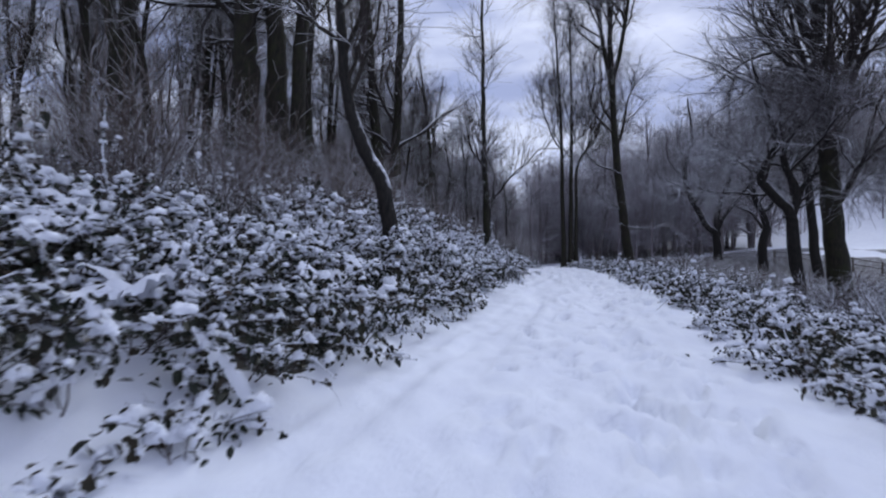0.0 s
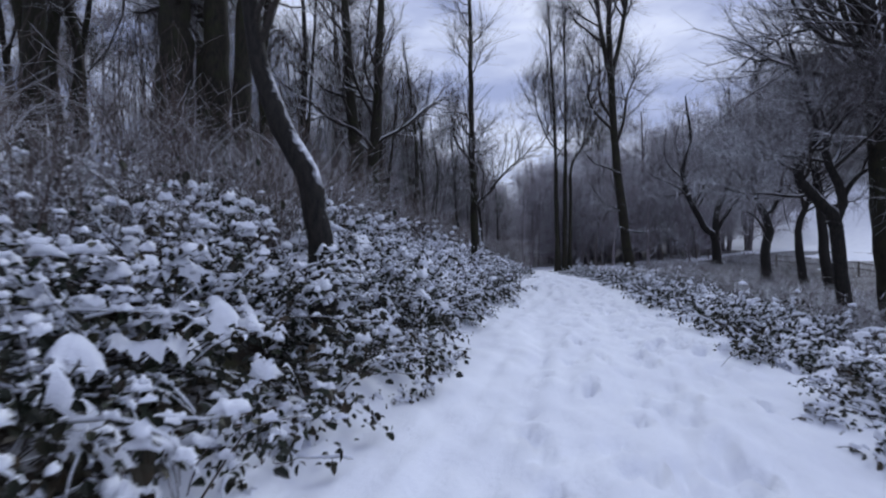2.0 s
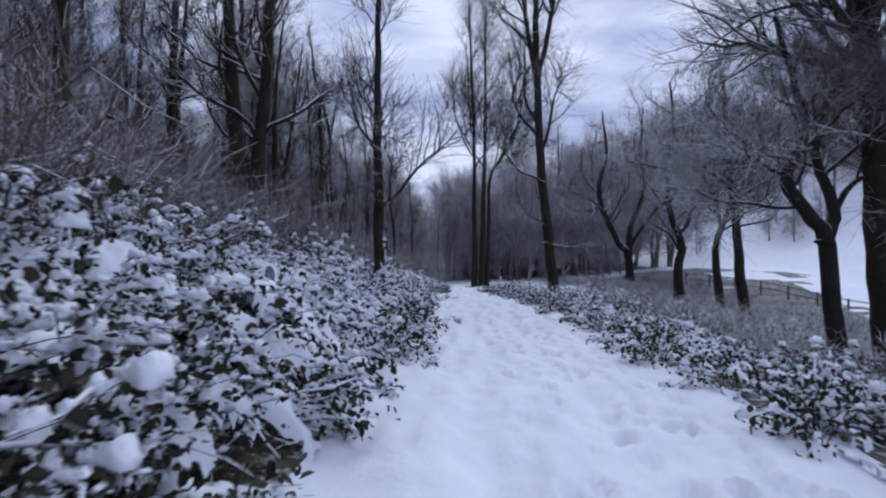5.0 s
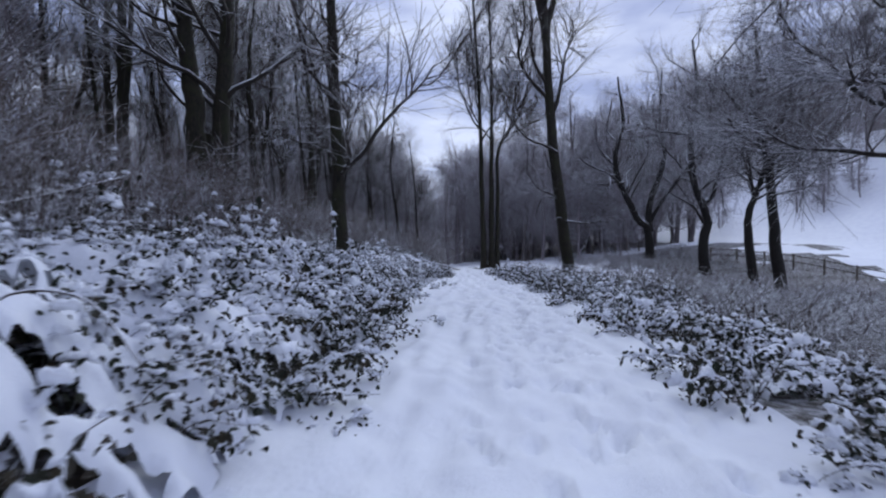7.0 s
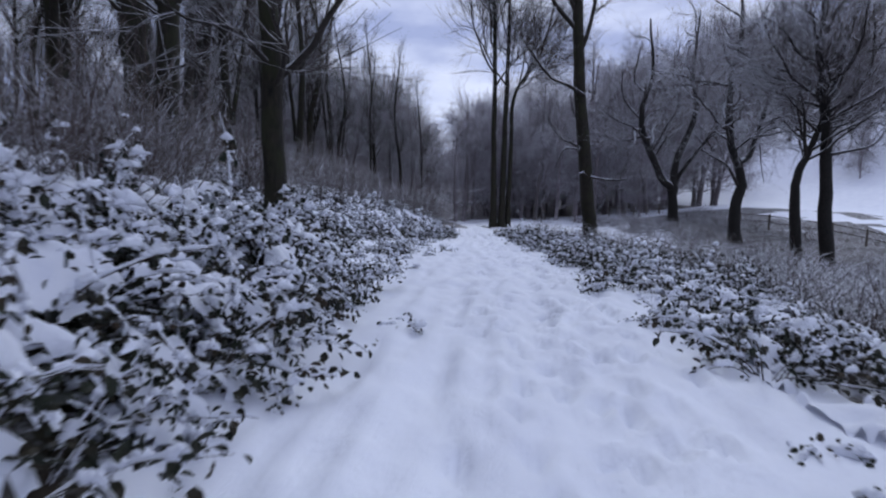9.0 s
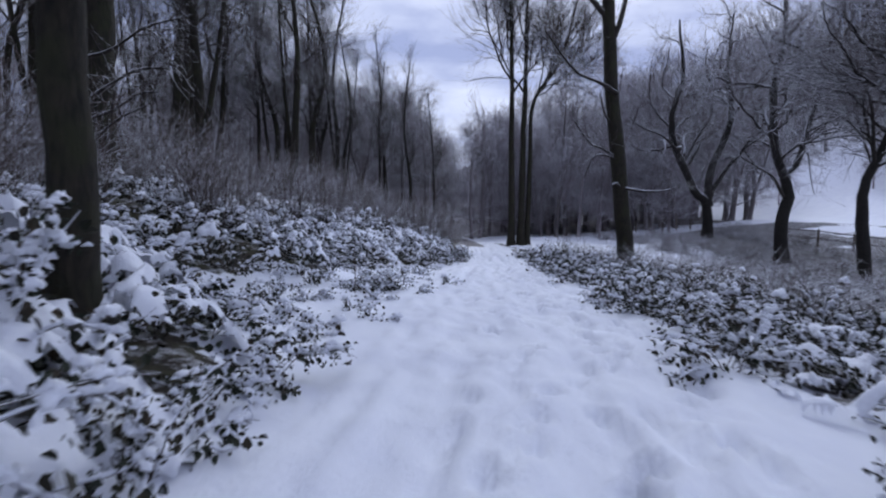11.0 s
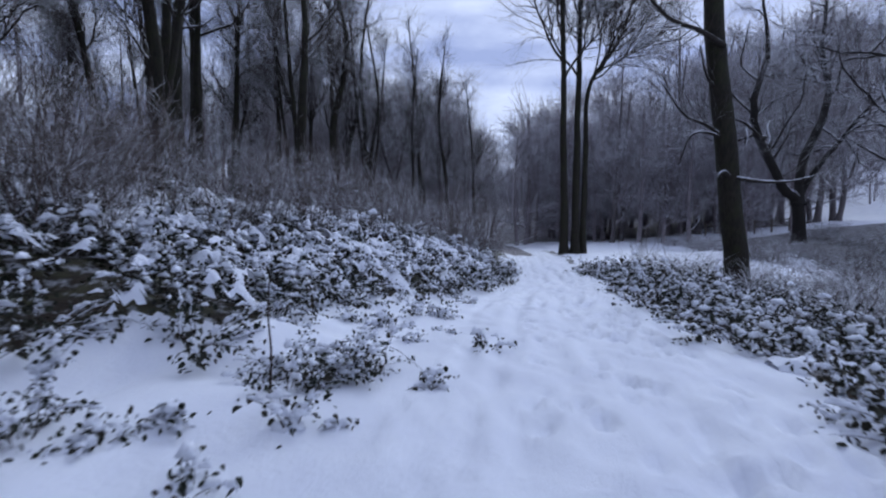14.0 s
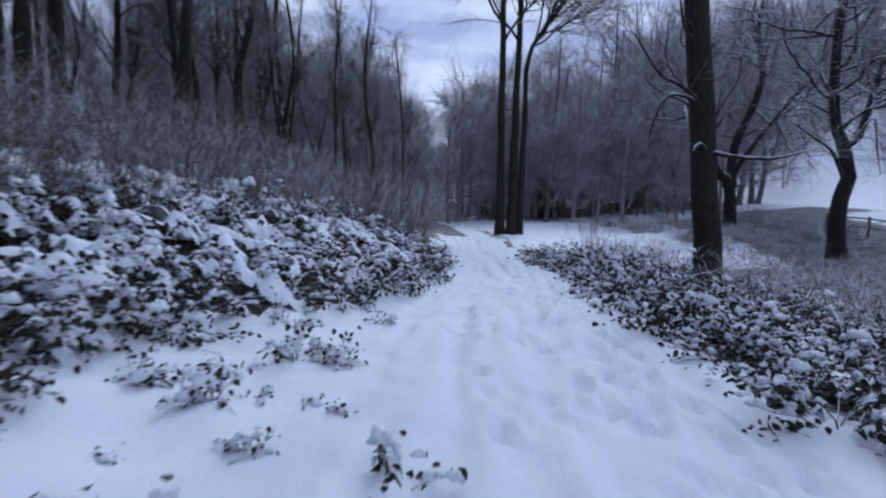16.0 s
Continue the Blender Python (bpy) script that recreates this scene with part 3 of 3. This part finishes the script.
for i in range(64):
    far_tree(r.uniform(-34, 40), r.uniform(84, 125), r.uniform(0.75, 1.1))
for i in range(50):
    far_tree(r.uniform(22, 58), r.uniform(92, 112), r.uniform(0.75, 1.1))
for i in range(86):
    y = r.uniform(30, 165)
    far_tree(float(np.interp(y, PATH_Y, PATH_R)) + r.uniform(90, 118) - 0.25 * (y - 60), y, r.uniform(0.8, 1.3))
for i in range(26):
    far_tree(r.uniform(0, 60), r.uniform(112, 150), r.uniform(0.9, 1.25))
for i in range(14):
    f = r.random()
    far_tree(60 + 30 * f + r.normal(0, 3), 112 - 40 * f, r.uniform(0.35, 0.6))
for i in range(14):
    far_tree(r.uniform(24, 42), r.uniform(72, 90), r.uniform(0.55, 0.85))
for i in range(15):
    y = r.uniform(8, 80)
    far_tree(float(np.interp(y, PATH_Y, PATH_L)) - r.uniform(22, 60), y, r.uniform(0.8, 1.2))
# the haze over this wood is in its pale twig colour
tagged(new("far_wood", np_mesh("far_wood", *joined(chunks), [M_FAR])), "bare frosted woodland closing the valley, coloured pale for haze", "woodland", kind="stuff")

# ---- brambles ----
ring = np.linspace(0, 2 * np.pi, 10, endpoint=False)
BALL = [[0, 0, 1.0]]
for radius, height in ((0.38, 0.96), (0.70, 0.78), (0.93, 0.42), (1.0, 0.0), (0.7, -0.5)):
    BALL += [[radius * math.cos(a), radius * math.sin(a), height] for a in ring]
BALL = np.array(BALL)
BALL_F = [[0, 1 + i, 1 + (i + 1) % 10] for i in range(10)]
for k in range(4):
    for i in range(10):
        a, b = 1 + 10 * k + i, 1 + 10 * k + (i + 1) % 10
        BALL_F += [[a, a + 10, b + 10], [a, b + 10, b]]
BALL_F = np.array(BALL_F)


def leaves(c, way, norm, length, width):
    """Folded pointed leaves, two quads each."""
    side = unit(np.cross(way, norm))
    lift = np.cross(side, way)
    L, W = length[:, None], width[:, None]
    v = np.stack([c, c + way * L * 0.35 + side * W + lift * W * 0.35, c + way * L * 0.75 + side * W * 0.75 + lift * W * 0.2, c + way * L - lift * L * 0.15,
                  c + way * L * 0.75 - side * W * 0.75 + lift * W * 0.2, c + way * L * 0.35 - side * W + lift * W * 0.35], axis=1).reshape(-1, 3)
    k = np.arange(len(c))[:, None] * 6
    f = np.concatenate([k + np.array([[0, 1, 2, 3]]), k + np.array([[0, 3, 4, 5]])])
    return v, f


def pads(c, size, turn, flat, r):
    """Lumps of snow lying on leaves."""
    n = len(c)
    v = np.repeat(BALL[None], n, axis=0)
    wave = 1 + 0.26 * np.sin(v @ np.array([2.3, 1.1, 0.7]) * 2.4 + r.uniform(0, 6.3, (n, 1))) + 0.24 * np.sin(v @ np.array([-1.2, 2.6, 1.5]) * 3.1 + r.uniform(0, 6.3, (n, 1)))
    v = v * wave[:, :, None]
    v[:, :, 2] = np.where(v[:, :, 2] < 0, v[:, :, 2] * 0.35, v[:, :, 2])
    v = v * np.stack([size, size * r.uniform(0.35, 0.75, n), size * flat], axis=-1)[:, None, :]
    ca, sa = np.cos(turn)[:, None], np.sin(turn)[:, None]
    v = np.stack([v[:, :, 0] * ca - v[:, :, 1] * sa, v[:, :, 0] * sa + v[:, :, 1] * ca, v[:, :, 2]], axis=-1)
    droop = -0.18 * (v[:, :, 0] ** 2 + v[:, :, 1] ** 2) / np.maximum(size[:, None], 0.02)
    v[:, :, 2] += droop
    f = (np.arange(n)[:, None, None] * len(BALL) + BALL_F[None]).reshape(-1, 3)
    return (v + c[:, None, :]).reshape(-1, 3), f


def bush_meshes(seed, wide, high, canes, leaf_count, pad_count, broad=1.0):
    r = np.random.default_rng(seed)
    a = r.uniform(0, 2 * np.pi, canes)
    start = np.stack([np.cos(a) * wide * 0.25 * r.random(canes), np.sin(a) * wide * 0.25 * r.random(canes), np.zeros(canes)], axis=-1)
    tilt = r.uniform(0.3, 1.1, canes)
    way = np.stack([np.cos(a) * np.sin(tilt), np.sin(a) * np.sin(tilt), np.cos(tilt)], axis=-1)
    line = shoots(start, way, r.uniform(0.9, 1.5, canes) * (wide + high) * 0.62, 9, 0.16, -0.15, r)
    line[:, :, 2] = np.maximum(line[:, :, 2], 0.02)
    stem = tubes(line, np.linspace(0.007, 0.003, 9)[None] * np.ones((canes, 1)), 3)
    w = r.integers(0, canes, leaf_count)
    p, d = along(line, w, r.uniform(0.25, 1, leaf_count))
    p = p + r.normal(0, 0.07, p.shape)
    p[:, 2] = np.maximum(p[:, 2], 0.02)
    away = unit(d * 0.5 + r.normal(0, 0.7, d.shape) + np.array([0, 0, -0.15]))
    norm = unit(np.array([0, 0, 1.0]) + r.normal(0, 0.6, d.shape))
    ln = r.uniform(0.04, 0.088, leaf_count)
    ln = ln * broad
    leaf = leaves(p, away, norm, ln, ln * r.uniform(0.28, 0.42, leaf_count) * broad ** 0.5)
    w = r.integers(0, canes, pad_count * 3)
    p, d = along(line, w, r.uniform(0.3, 1, pad_count * 3))
    order = np.argsort(-(p[:, 2] + r.normal(0, 0.12, len(p))))[:pad_count]
    p, d = p[order] + r.normal(0, 0.05, (pad_count, 3)) + np.array([0, 0, 0.03]), d[order]
    size = 0.03 + 0.08 * r.random(pad_count) ** 2.2
    pad = pads(p, size * broad, np.arctan2(d[:, 1], d[:, 0]) + r.normal(0, 0.5, pad_count), r.uniform(0.35, 0.7, pad_count), r)
    # knobbly snow lying in broken runs along the upper canes
    runs = canes * 11
    w, f = np.arange(runs) % canes, r.uniform(0.3, 0.98, runs)
    p, d = along(line, w, f)
    keep = (np.sin(f * 17 + w * 2.3) > -0.25) & (p[:, 2] > np.quantile(p[:, 2], 0.25))
    p, d = p[keep] + np.array([0, 0, 0.016]), d[keep]
    k = len(p)
    knob = pads(p, r.uniform(0.022, 0.05, k) * broad, np.arctan2(d[:, 1], d[:, 0]), r.uniform(0.4, 0.8, k), r)
    pad = joined([pad, knob])
    thick = r.choice([0.001, 0.006, 0.010], (canes, 1)) * np.array([[0.5, 1, 0.8, 1.1, 0.7, 0.4]]) * r.uniform(0.5, 1.3, (canes, 6))
    v, q = tubes(line[:, 3:] + np.array([0, 0, 0.012]), thick, 5)
    pad = joined([pad, (v, np.concatenate([q[:, :3], q[:, [0, 2, 3]]]))])
    return [np_mesh("canes", *stem, [M_STEM]), np_mesh("leaves", *leaf, [M_LEAF], smooth=False), np_mesh("snow", *pad, [M_PAD])]


TALL = [bush_meshes(200 + k, 0.85, 0.75, 26, 620, 46) for k in range(6)]
LOW = [bush_meshes(230 + k, 0.6, 0.40, 16, 340, 14) for k in range(4)]
SPRIG = [bush_meshes(250 + k, 0.24, 0.20, 6, 46, 5, 1.0) for k in range(4)]
BROAD = [bush_meshes(270 + k, 0.7, 0.55, 18, 400, 40, 1.15) for k in range(5)]


def bush(meshes, x, y, size, label, name="bramble_bush", group="brambles along the path", lift=0.0):
    root = tagged(new(name), label, "bush", group)
    root.matrix_basis = pose(x, y, float(ground_z(x, y)) - 0.04 + lift, 0, 0, float(plot.uniform(0, 360))) @ Matrix.Diagonal((size, size, size * float(plot.uniform(0.85, 1.2)), 1))
    for n, me in zip(("cane_tangle", "foliage", "snow_cover"), meshes):
        tagged(part(n, me, root), kind="stuff")


plot = np.random.default_rng(9)
count = 0
y = 0.6
while y < 44:
    xl, xr = (float(v) for v in edges(y))
    gap = float(np.interp(y, APRON_Y, APRON))
    d = 0.55
    depth = 6.0 if y > 3 else 4.0
    while d < depth:
        if (y > 3.4 or (y > 2.3 and d > 1.3)) and plot.random() < (0.95 if d < 4 else 0.5):
            x = xl - gap - d + plot.normal(0, 0.15)
            yy = y + plot.normal(0, 0.2)
            tall = d > 0.9
            bush((BROAD if y > 21 and tall else TALL if tall else LOW)[int(plot.integers(0, 5 if tall else 4))], x, yy, plot.uniform(0.85, 1.25) * (1.0 if y < 20 else 0.86),
                 "dark evergreen bramble bush capped with snow on the bank")
        d += 0.8 if d < 3 else 1.05
    d = 0.5
    while d < (4.6 if y > 24 else 3.4):
        if plot.random() < 0.9:
            bush(LOW[int(plot.integers(0, 4))], xr + d + plot.normal(0, 0.15), y + plot.normal(0, 0.2), plot.uniform(0.65, 1.1) * (1.25 if y > 25 else 1.0 if d < 2.4 else 0.8),
                 "low snow-dusted bramble clump along the verge", "bramble_clump", "clumps along the verge")
        d += 0.85
    y += 0.85

# sprigs poking through the open snow beside the path
for i in range(24):
    y = plot.uniform(23.5, 28)
    xl = float(np.interp(y, PATH_Y, PATH_L))
    x = xl - 0.9 - plot.random() * float(np.interp(y, APRON_Y, APRON))
    bush(SPRIG[int(plot.integers(0, 4))], x, y, plot.uniform(0.5, 1.25), "small leafy bramble sprig poking through snow", "bramble_sprig", "sprigs in the open snow")
for i in range(26):
    y = plot.uniform(3.5, 30)
    xl, xr = (float(v) for v in edges(y))
    x = xl + plot.uniform(-0.2, 0.35) if i % 2 else xr - plot.uniform(-0.2, 0.5)
    bush(SPRIG[int(plot.integers(0, 4))], x, y, plot.uniform(0.5, 0.9), "small leafy bramble sprig at the path edge", "bramble_sprig", "sprigs at the path edge")


LONE_BUSHES = [(3.5, 28.4), (3.8, 28.8), (4.1, 28.9), (3.4, 29.0), (2.1, 27.1)]
LONE_SPRIGS = [(2.7, 27.4), (2.9, 27.4), (3.8, 27.4), (2.4, 27.1), (3.4, 26.6), (2.5, 26.2), (3.7, 26.2), (3.9, 27.4), (3.1, 24.6), (2.9, 24.0), (5.0, 32.4), (4.3, 33.8),
               (5.5, 34.1), (5.0, 32.2), (4.6, 32.3), (4.9, 31.2), (3.7, 31.7), (4.1, 31.3), (3.4, 31.7), (4.0, 32.1), (5.4, 30.0), (4.5, 30.5)]
# a few bushes and sprigs standing alone in the open snow beyond the gap in the bank
for k, (bx, by) in enumerate(LONE_BUSHES):
    bush(BROAD[k % 5], bx, by, 0.55 + 0.06 * (k % 3), "snow-capped bramble bush standing alone in open snow")
for k, (bx, by) in enumerate(LONE_SPRIGS):
    bush(SPRIG[k % 4], bx, by, 0.7 + 0.15 * (k % 3), "small leafy bramble sprig poking through snow", "bramble_sprig", "sprigs in the open snow")


def snow_blanket(name, side, y0, y1, wide, high, cover, seed, label):
    """Snow draped over the brambles, torn open where leaves break through."""
    ys, ds = np.arange(y0, y1, 0.042), np.arange(0.3, wide, 0.042)
    Y, D = np.meshgrid(ys, ds, indexing="ij")
    l, rr = edges(Y)
    X = l - np.interp(Y, APRON_Y, APRON) - D + 0.1 if side < 0 else rr + D
    n = 0.55 * vnoise(X * 3.2, Y * 3.9, seed + 1) + 0.8 * vnoise(X * 5.2, Y * 6.4, seed + 2) + 0.12 * vnoise(X * 12, Y * 13, seed + 3) + 0.22 * vnoise(X * 0.8, Y * 0.8, seed + 5)
    edge = np.quantile(n, 1 - cover)
    if side < 0:
        n = n + 0.26 * np.exp(-((Y - 16.0) / 4.2) ** 2) * step(D, 0.2, 0.9) - 0.32 * np.exp(-((Y - 29.2) / 2.0) ** 2) - 0.13 * (1 - step(Y, 8, 11))
    grow = step(D, 0.2, 1.2)
    hump = high * grow * (0.64 + 0.55 * vnoise(X * 1.1, Y * 1.1, seed + 4) + 0.3 * vnoise(X * 3.3, Y * 3.3, seed + 6)) + 0.10 * vnoise(X * 8, Y * 8, seed + 7)
    if side < 0:
        hump = hump + 0.1 * np.exp(-((Y - 16.0) / 4.2) ** 2) * grow
    curl = np.clip((n - edge) / 0.2, -0.35, 1)
    Z = ground_z(X, Y) - 0.02 + hump - 0.05 * (1 - curl) ** 2 + 0.10 * np.sqrt(np.clip((n - edge) / 0.35, 0, 1))
    X = X + vnoise(X * 9, Y * 9, seed) * 0.05
    a, b = np.meshgrid(np.arange(len(ys) - 1), np.arange(len(ds) - 1), indexing="ij")
    q = np.stack([a * len(ds) + b, (a + 1) * len(ds) + b, (a + 1) * len(ds) + b + 1, a * len(ds) + b + 1], axis=-1).reshape(-1, 4)
    if side > 0:
        q = q[:, ::-1]
    keep = (n.ravel()[q] > edge - 0.02).all(axis=1)
    v = np.stack([X, Y, Z], axis=-1).reshape(-1, 3)
    tagged(new(name, np_mesh(name, v, q[keep], [M_PAD])), label, "snow", kind="stuff")


snow_blanket("snow_drift", -1, 3.6, 40, 5.2, 0.74, 0.46, 31, "fresh snow draped over brambles with dark gaps")
snow_blanket("snow_drift", 1, 1.5, 44, 3.4, 0.30, 0.32, 61, "thin broken snow lying on low brambles")


# ---- bare brushwood on the bank and rough grass on the verge ----
def brush_mesh(seed, high, stems, twigs):
    r = np.random.default_rng(seed)
    a, tilt = r.uniform(0, 6.28, stems), r.uniform(0.05, 0.75, stems)
    way = np.stack([np.cos(a) * np.sin(tilt), np.sin(a) * np.sin(tilt), np.cos(tilt)], axis=-1)
    start = r.normal(0, 0.25, (stems, 3)) * np.array([1, 1, 0])
    l1 = shoots(start, way, high * r.uniform(0.6, 1.2, stems), 8, 0.14, 0.0, r)
    g = [tubes(l1, np.linspace(0.012, 0.004, 8)[None] * np.ones((stems, 1)), 3)]
    p, d = along(l1, r.integers(0, stems, twigs), r.uniform(0.25, 1, twigs))
    l2 = shoots(p, sideways(d, r.uniform(0.4, 1.1, twigs), r), r.uniform(0.3, 0.9, twigs), 3, 0.2, -0.02, r)
    g.append(tubes(l2, np.linspace(0.005, 0.003, 3)[None] * np.ones((twigs, 1)), 3))
    return g


def shrub(k, m, label, group):
    root = tagged(new("bare_shrub"), label, "shrub", group)
    root.matrix_basis = m
    for name, me in zip(("stem_tangle", "twig_spray"), BRUSH[k]):
        tagged(part(name, me, root), kind="stuff")



SHOOTS = [brush_mesh(300 + k, 2.3, 30, 200) for k in range(4)]
SCRUB = [joined(g) for g in SHOOTS]
BRUSH = [(np_mesh("stem_tangle", *g[0], [M_SHRUB]), np_mesh("twig_spray", *g[1], [M_SHRUB])) for g in SHOOTS]
for i in range(190):
    y = plot.uniform(6, 62)
    xl = float(np.interp(y, PATH_Y, PATH_L))
    x = xl - float(np.interp(y, APRON_Y, APRON)) - plot.uniform(2.8, 8)
    if y > 40:
        x = xl - plot.uniform(1.0, 9)
    m = pose(x, y, float(ground_z(x, y)) - 0.05, 0, 0, plot.uniform(0, 360)) @ Matrix.Scale(plot.uniform(0.6, 1.15), 4)
    shrub(int(plot.integers(0, 4)), m, "bare brown shrub with frosted twigs on the bank", "brushwood on the bank")

scrub = []
for i in range(300):
    y = plot.uniform(8, 72)
    x = float(np.interp(y, PATH_Y, PATH_R)) + 3.4 + 28 * plot.random() ** 1.3
    if 50 < y and x < 26:
        continue
    a = plot.uniform(0, 6.28)
    turn = np.array([[math.cos(a), -math.sin(a), 0], [math.sin(a), math.cos(a), 0], [0, 0, 1]])
    v, f = SCRUB[int(plot.integers(0, 4))]
    scrub.append((v @ turn.T * np.array([1.4, 1.4, plot.uniform(0.25, 0.62)]) + np.array([x, y, float(ground_z(x, y)) - 0.05]), f))
thicket = []
for i in range(90):
    y = plot.uniform(14, 85)
    x = float(np.interp(y, PATH_Y, PATH_L)) - float(np.interp(y, APRON_Y, APRON)) - plot.uniform(7, 22)
    v, f = SCRUB[int(plot.integers(0, 4))]
    a = plot.uniform(0, 6.28)
    turn = np.array([[math.cos(a), -math.sin(a), 0], [math.sin(a), math.cos(a), 0], [0, 0, 1]])
    thicket.append((v @ turn.T * plot.uniform(0.9, 1.5) + np.array([x, y, float(ground_z(x, y)) - 0.05]), f))
tagged(new("woodland_undergrowth", np_mesh("woodland_undergrowth", *joined(thicket), [M_SHRUB])), "bare brown undergrowth among the trunks of the wood", "undergrowth", kind="stuff")
tagged(new("verge_scrub", np_mesh("verge_scrub", *joined(scrub), [M_SHRUB])), "low frosted scrub tangled over the falling verge", "scrub", kind="stuff")
shrub(2, pose(13.6, 45.5, float(ground_z(13.6, 45.5)) - 0.05, 0, 0, 40) @ Matrix.Diagonal((0.7, 0.7, 0.95, 1)),
      "frosted upright shrub beside the path verge", "scrub on the verge")


for i in range(26):
    y = plot.uniform(30, 39)
    x = float(np.interp(y, PATH_Y, PATH_L)) - plot.uniform(0.3, 2.8)
    bush(SPRIG[int(plot.integers(0, 4))], x, y, plot.uniform(0.35, 0.8), "small leafy bramble sprig poking through snow", "bramble_sprig", "sprigs in the open snow")


# a sapling and fallen canes in the open snow
def cane(name, pts, radius, label, category):
    line = smooth_line(pts, 14)
    line[:, 2] += ground_z(line[:, 0], line[:, 1])
    tagged(new(name, np_mesh(name, *tubes(line[None], np.linspace(radius, radius * 0.45, 14)[None], 6), [M_STEM])), label, category)


cane("sapling", [(3.38, 28.2, -0.05), (3.40, 28.2, 0.35), (3.37, 28.22, 0.7), (3.40, 28.2, 1.02)], 0.012, "thin dark upright sapling standing in snow", "sapling")
cane("bramble_cane", [(3.9, 29.9, 0.03), (4.15, 29.8, 0.09), (4.42, 29.5, 0.08), (4.7, 28.95, 0.01)], 0.007, "arching bare bramble cane over the snow", "cane")
cane("bramble_cane", [(0.5, 13.2, 0.5), (0.6, 13.5, 0.9), (0.9, 13.7, 1.0), (1.2, 13.6, 0.8)], 0.013, "arching snow-dusted bramble cane on the bank", "cane")
cane("bramble_cane", [(-1.15, 4.1, 0.12), (-1.0, 4.05, 0.16), (-0.85, 4.0, 0.12), (-0.75, 3.85, 0.02)], 0.006, "bare dark bramble cane reaching over the path", "cane")
cane("bramble_cane", [(4.6, 9.6, 0.02), (4.3, 9.4, 0.2), (4.0, 9.3, 0.15), (3.8, 9.2, 0.02)], 0.010, "bare dark bramble cane reaching over the path", "cane")
for i in range(26):
    bush(SPRIG[i % 4], -1.3 - plot.uniform(0, 2.4), plot.uniform(1.6, 3.6), plot.uniform(0.5, 1.3), "small leafy bramble sprig poking through snow", "bramble_sprig", "sprigs in the open snow")
bush(SPRIG[0], 3.62, 20.2, 0.9, "small leafy bramble sprig at the path edge", "bramble_sprig", "sprigs at the path edge")


# ---- fences ----
def fence(x0, y0, x1, y1, posts, high):
    root = tagged(new("field_fence"), "weathered wooden post-and-rail fence along the snowy field", "fence")
    root.location = (x0, y0, float(ground_z(x0, y0)))
    tops = []
    for i in range(posts):
        f = i / (posts - 1)
        x, y = x0 + (x1 - x0) * f, y0 + (y1 - y0) * f
        z = float(ground_z(x, y))
        tops.append(Vector((x - x0, y - y0, z - root.location.z)))
        line = np.array([[tops[-1].x, tops[-1].y, tops[-1].z - 0.2], [tops[-1].x, tops[-1].y, tops[-1].z + high]])
        part("post", np_mesh("post", *tubes(line[None], np.array([[0.1, 0.09]]), 5), [M_FENCE], smooth=False), root)
    for a, b in zip(tops, tops[1:]):
        for h in (0.5, 0.9):
            line = np.array([[*(a + Vector((0, 0, high * h)))], [*(b + Vector((0, 0, high * h)))]])
            part("rail", np_mesh("rail", *tubes(line[None], np.array([[0.055, 0.055]]), 4), [M_FENCE], smooth=False), root)


fence(39.0, 61.0, 54.0, 45.0, 10, 1.5)
fence(34.5, 80.0, 41.0, 76.0, 6, 1.3)

gr = np.random.default_rng(21)
N = 52000
gy = gr.uniform(4, 62, N)
gxr = np.interp(gy, PATH_Y, PATH_R)
gx = gxr + 2.4 + 22 * gr.random(N) ** 1.5
clear = (gy < 47) | (gx - gxr > 14)
gx, gy = gx[clear], gy[clear]
N = len(gx)
gz = ground_z(gx, gy)
way = unit(np.stack([gr.normal(0, 0.8, N), gr.normal(0, 0.8, N), np.ones(N)], axis=-1))
blade = shoots(np.stack([gx, gy, gz - 0.03], axis=-1), way, gr.uniform(0.12, 0.42, N), 3, 0.22, -0.1, gr)
tagged(new("rough_grass", np_mesh("rough_grass", *tubes(blade, np.array([[0.008, 0.006, 0.003]]) * np.ones((N, 1)), 3), [M_SHRUB])),
       "frosted dead grass and stalks on the verge", "grass", kind="stuff")
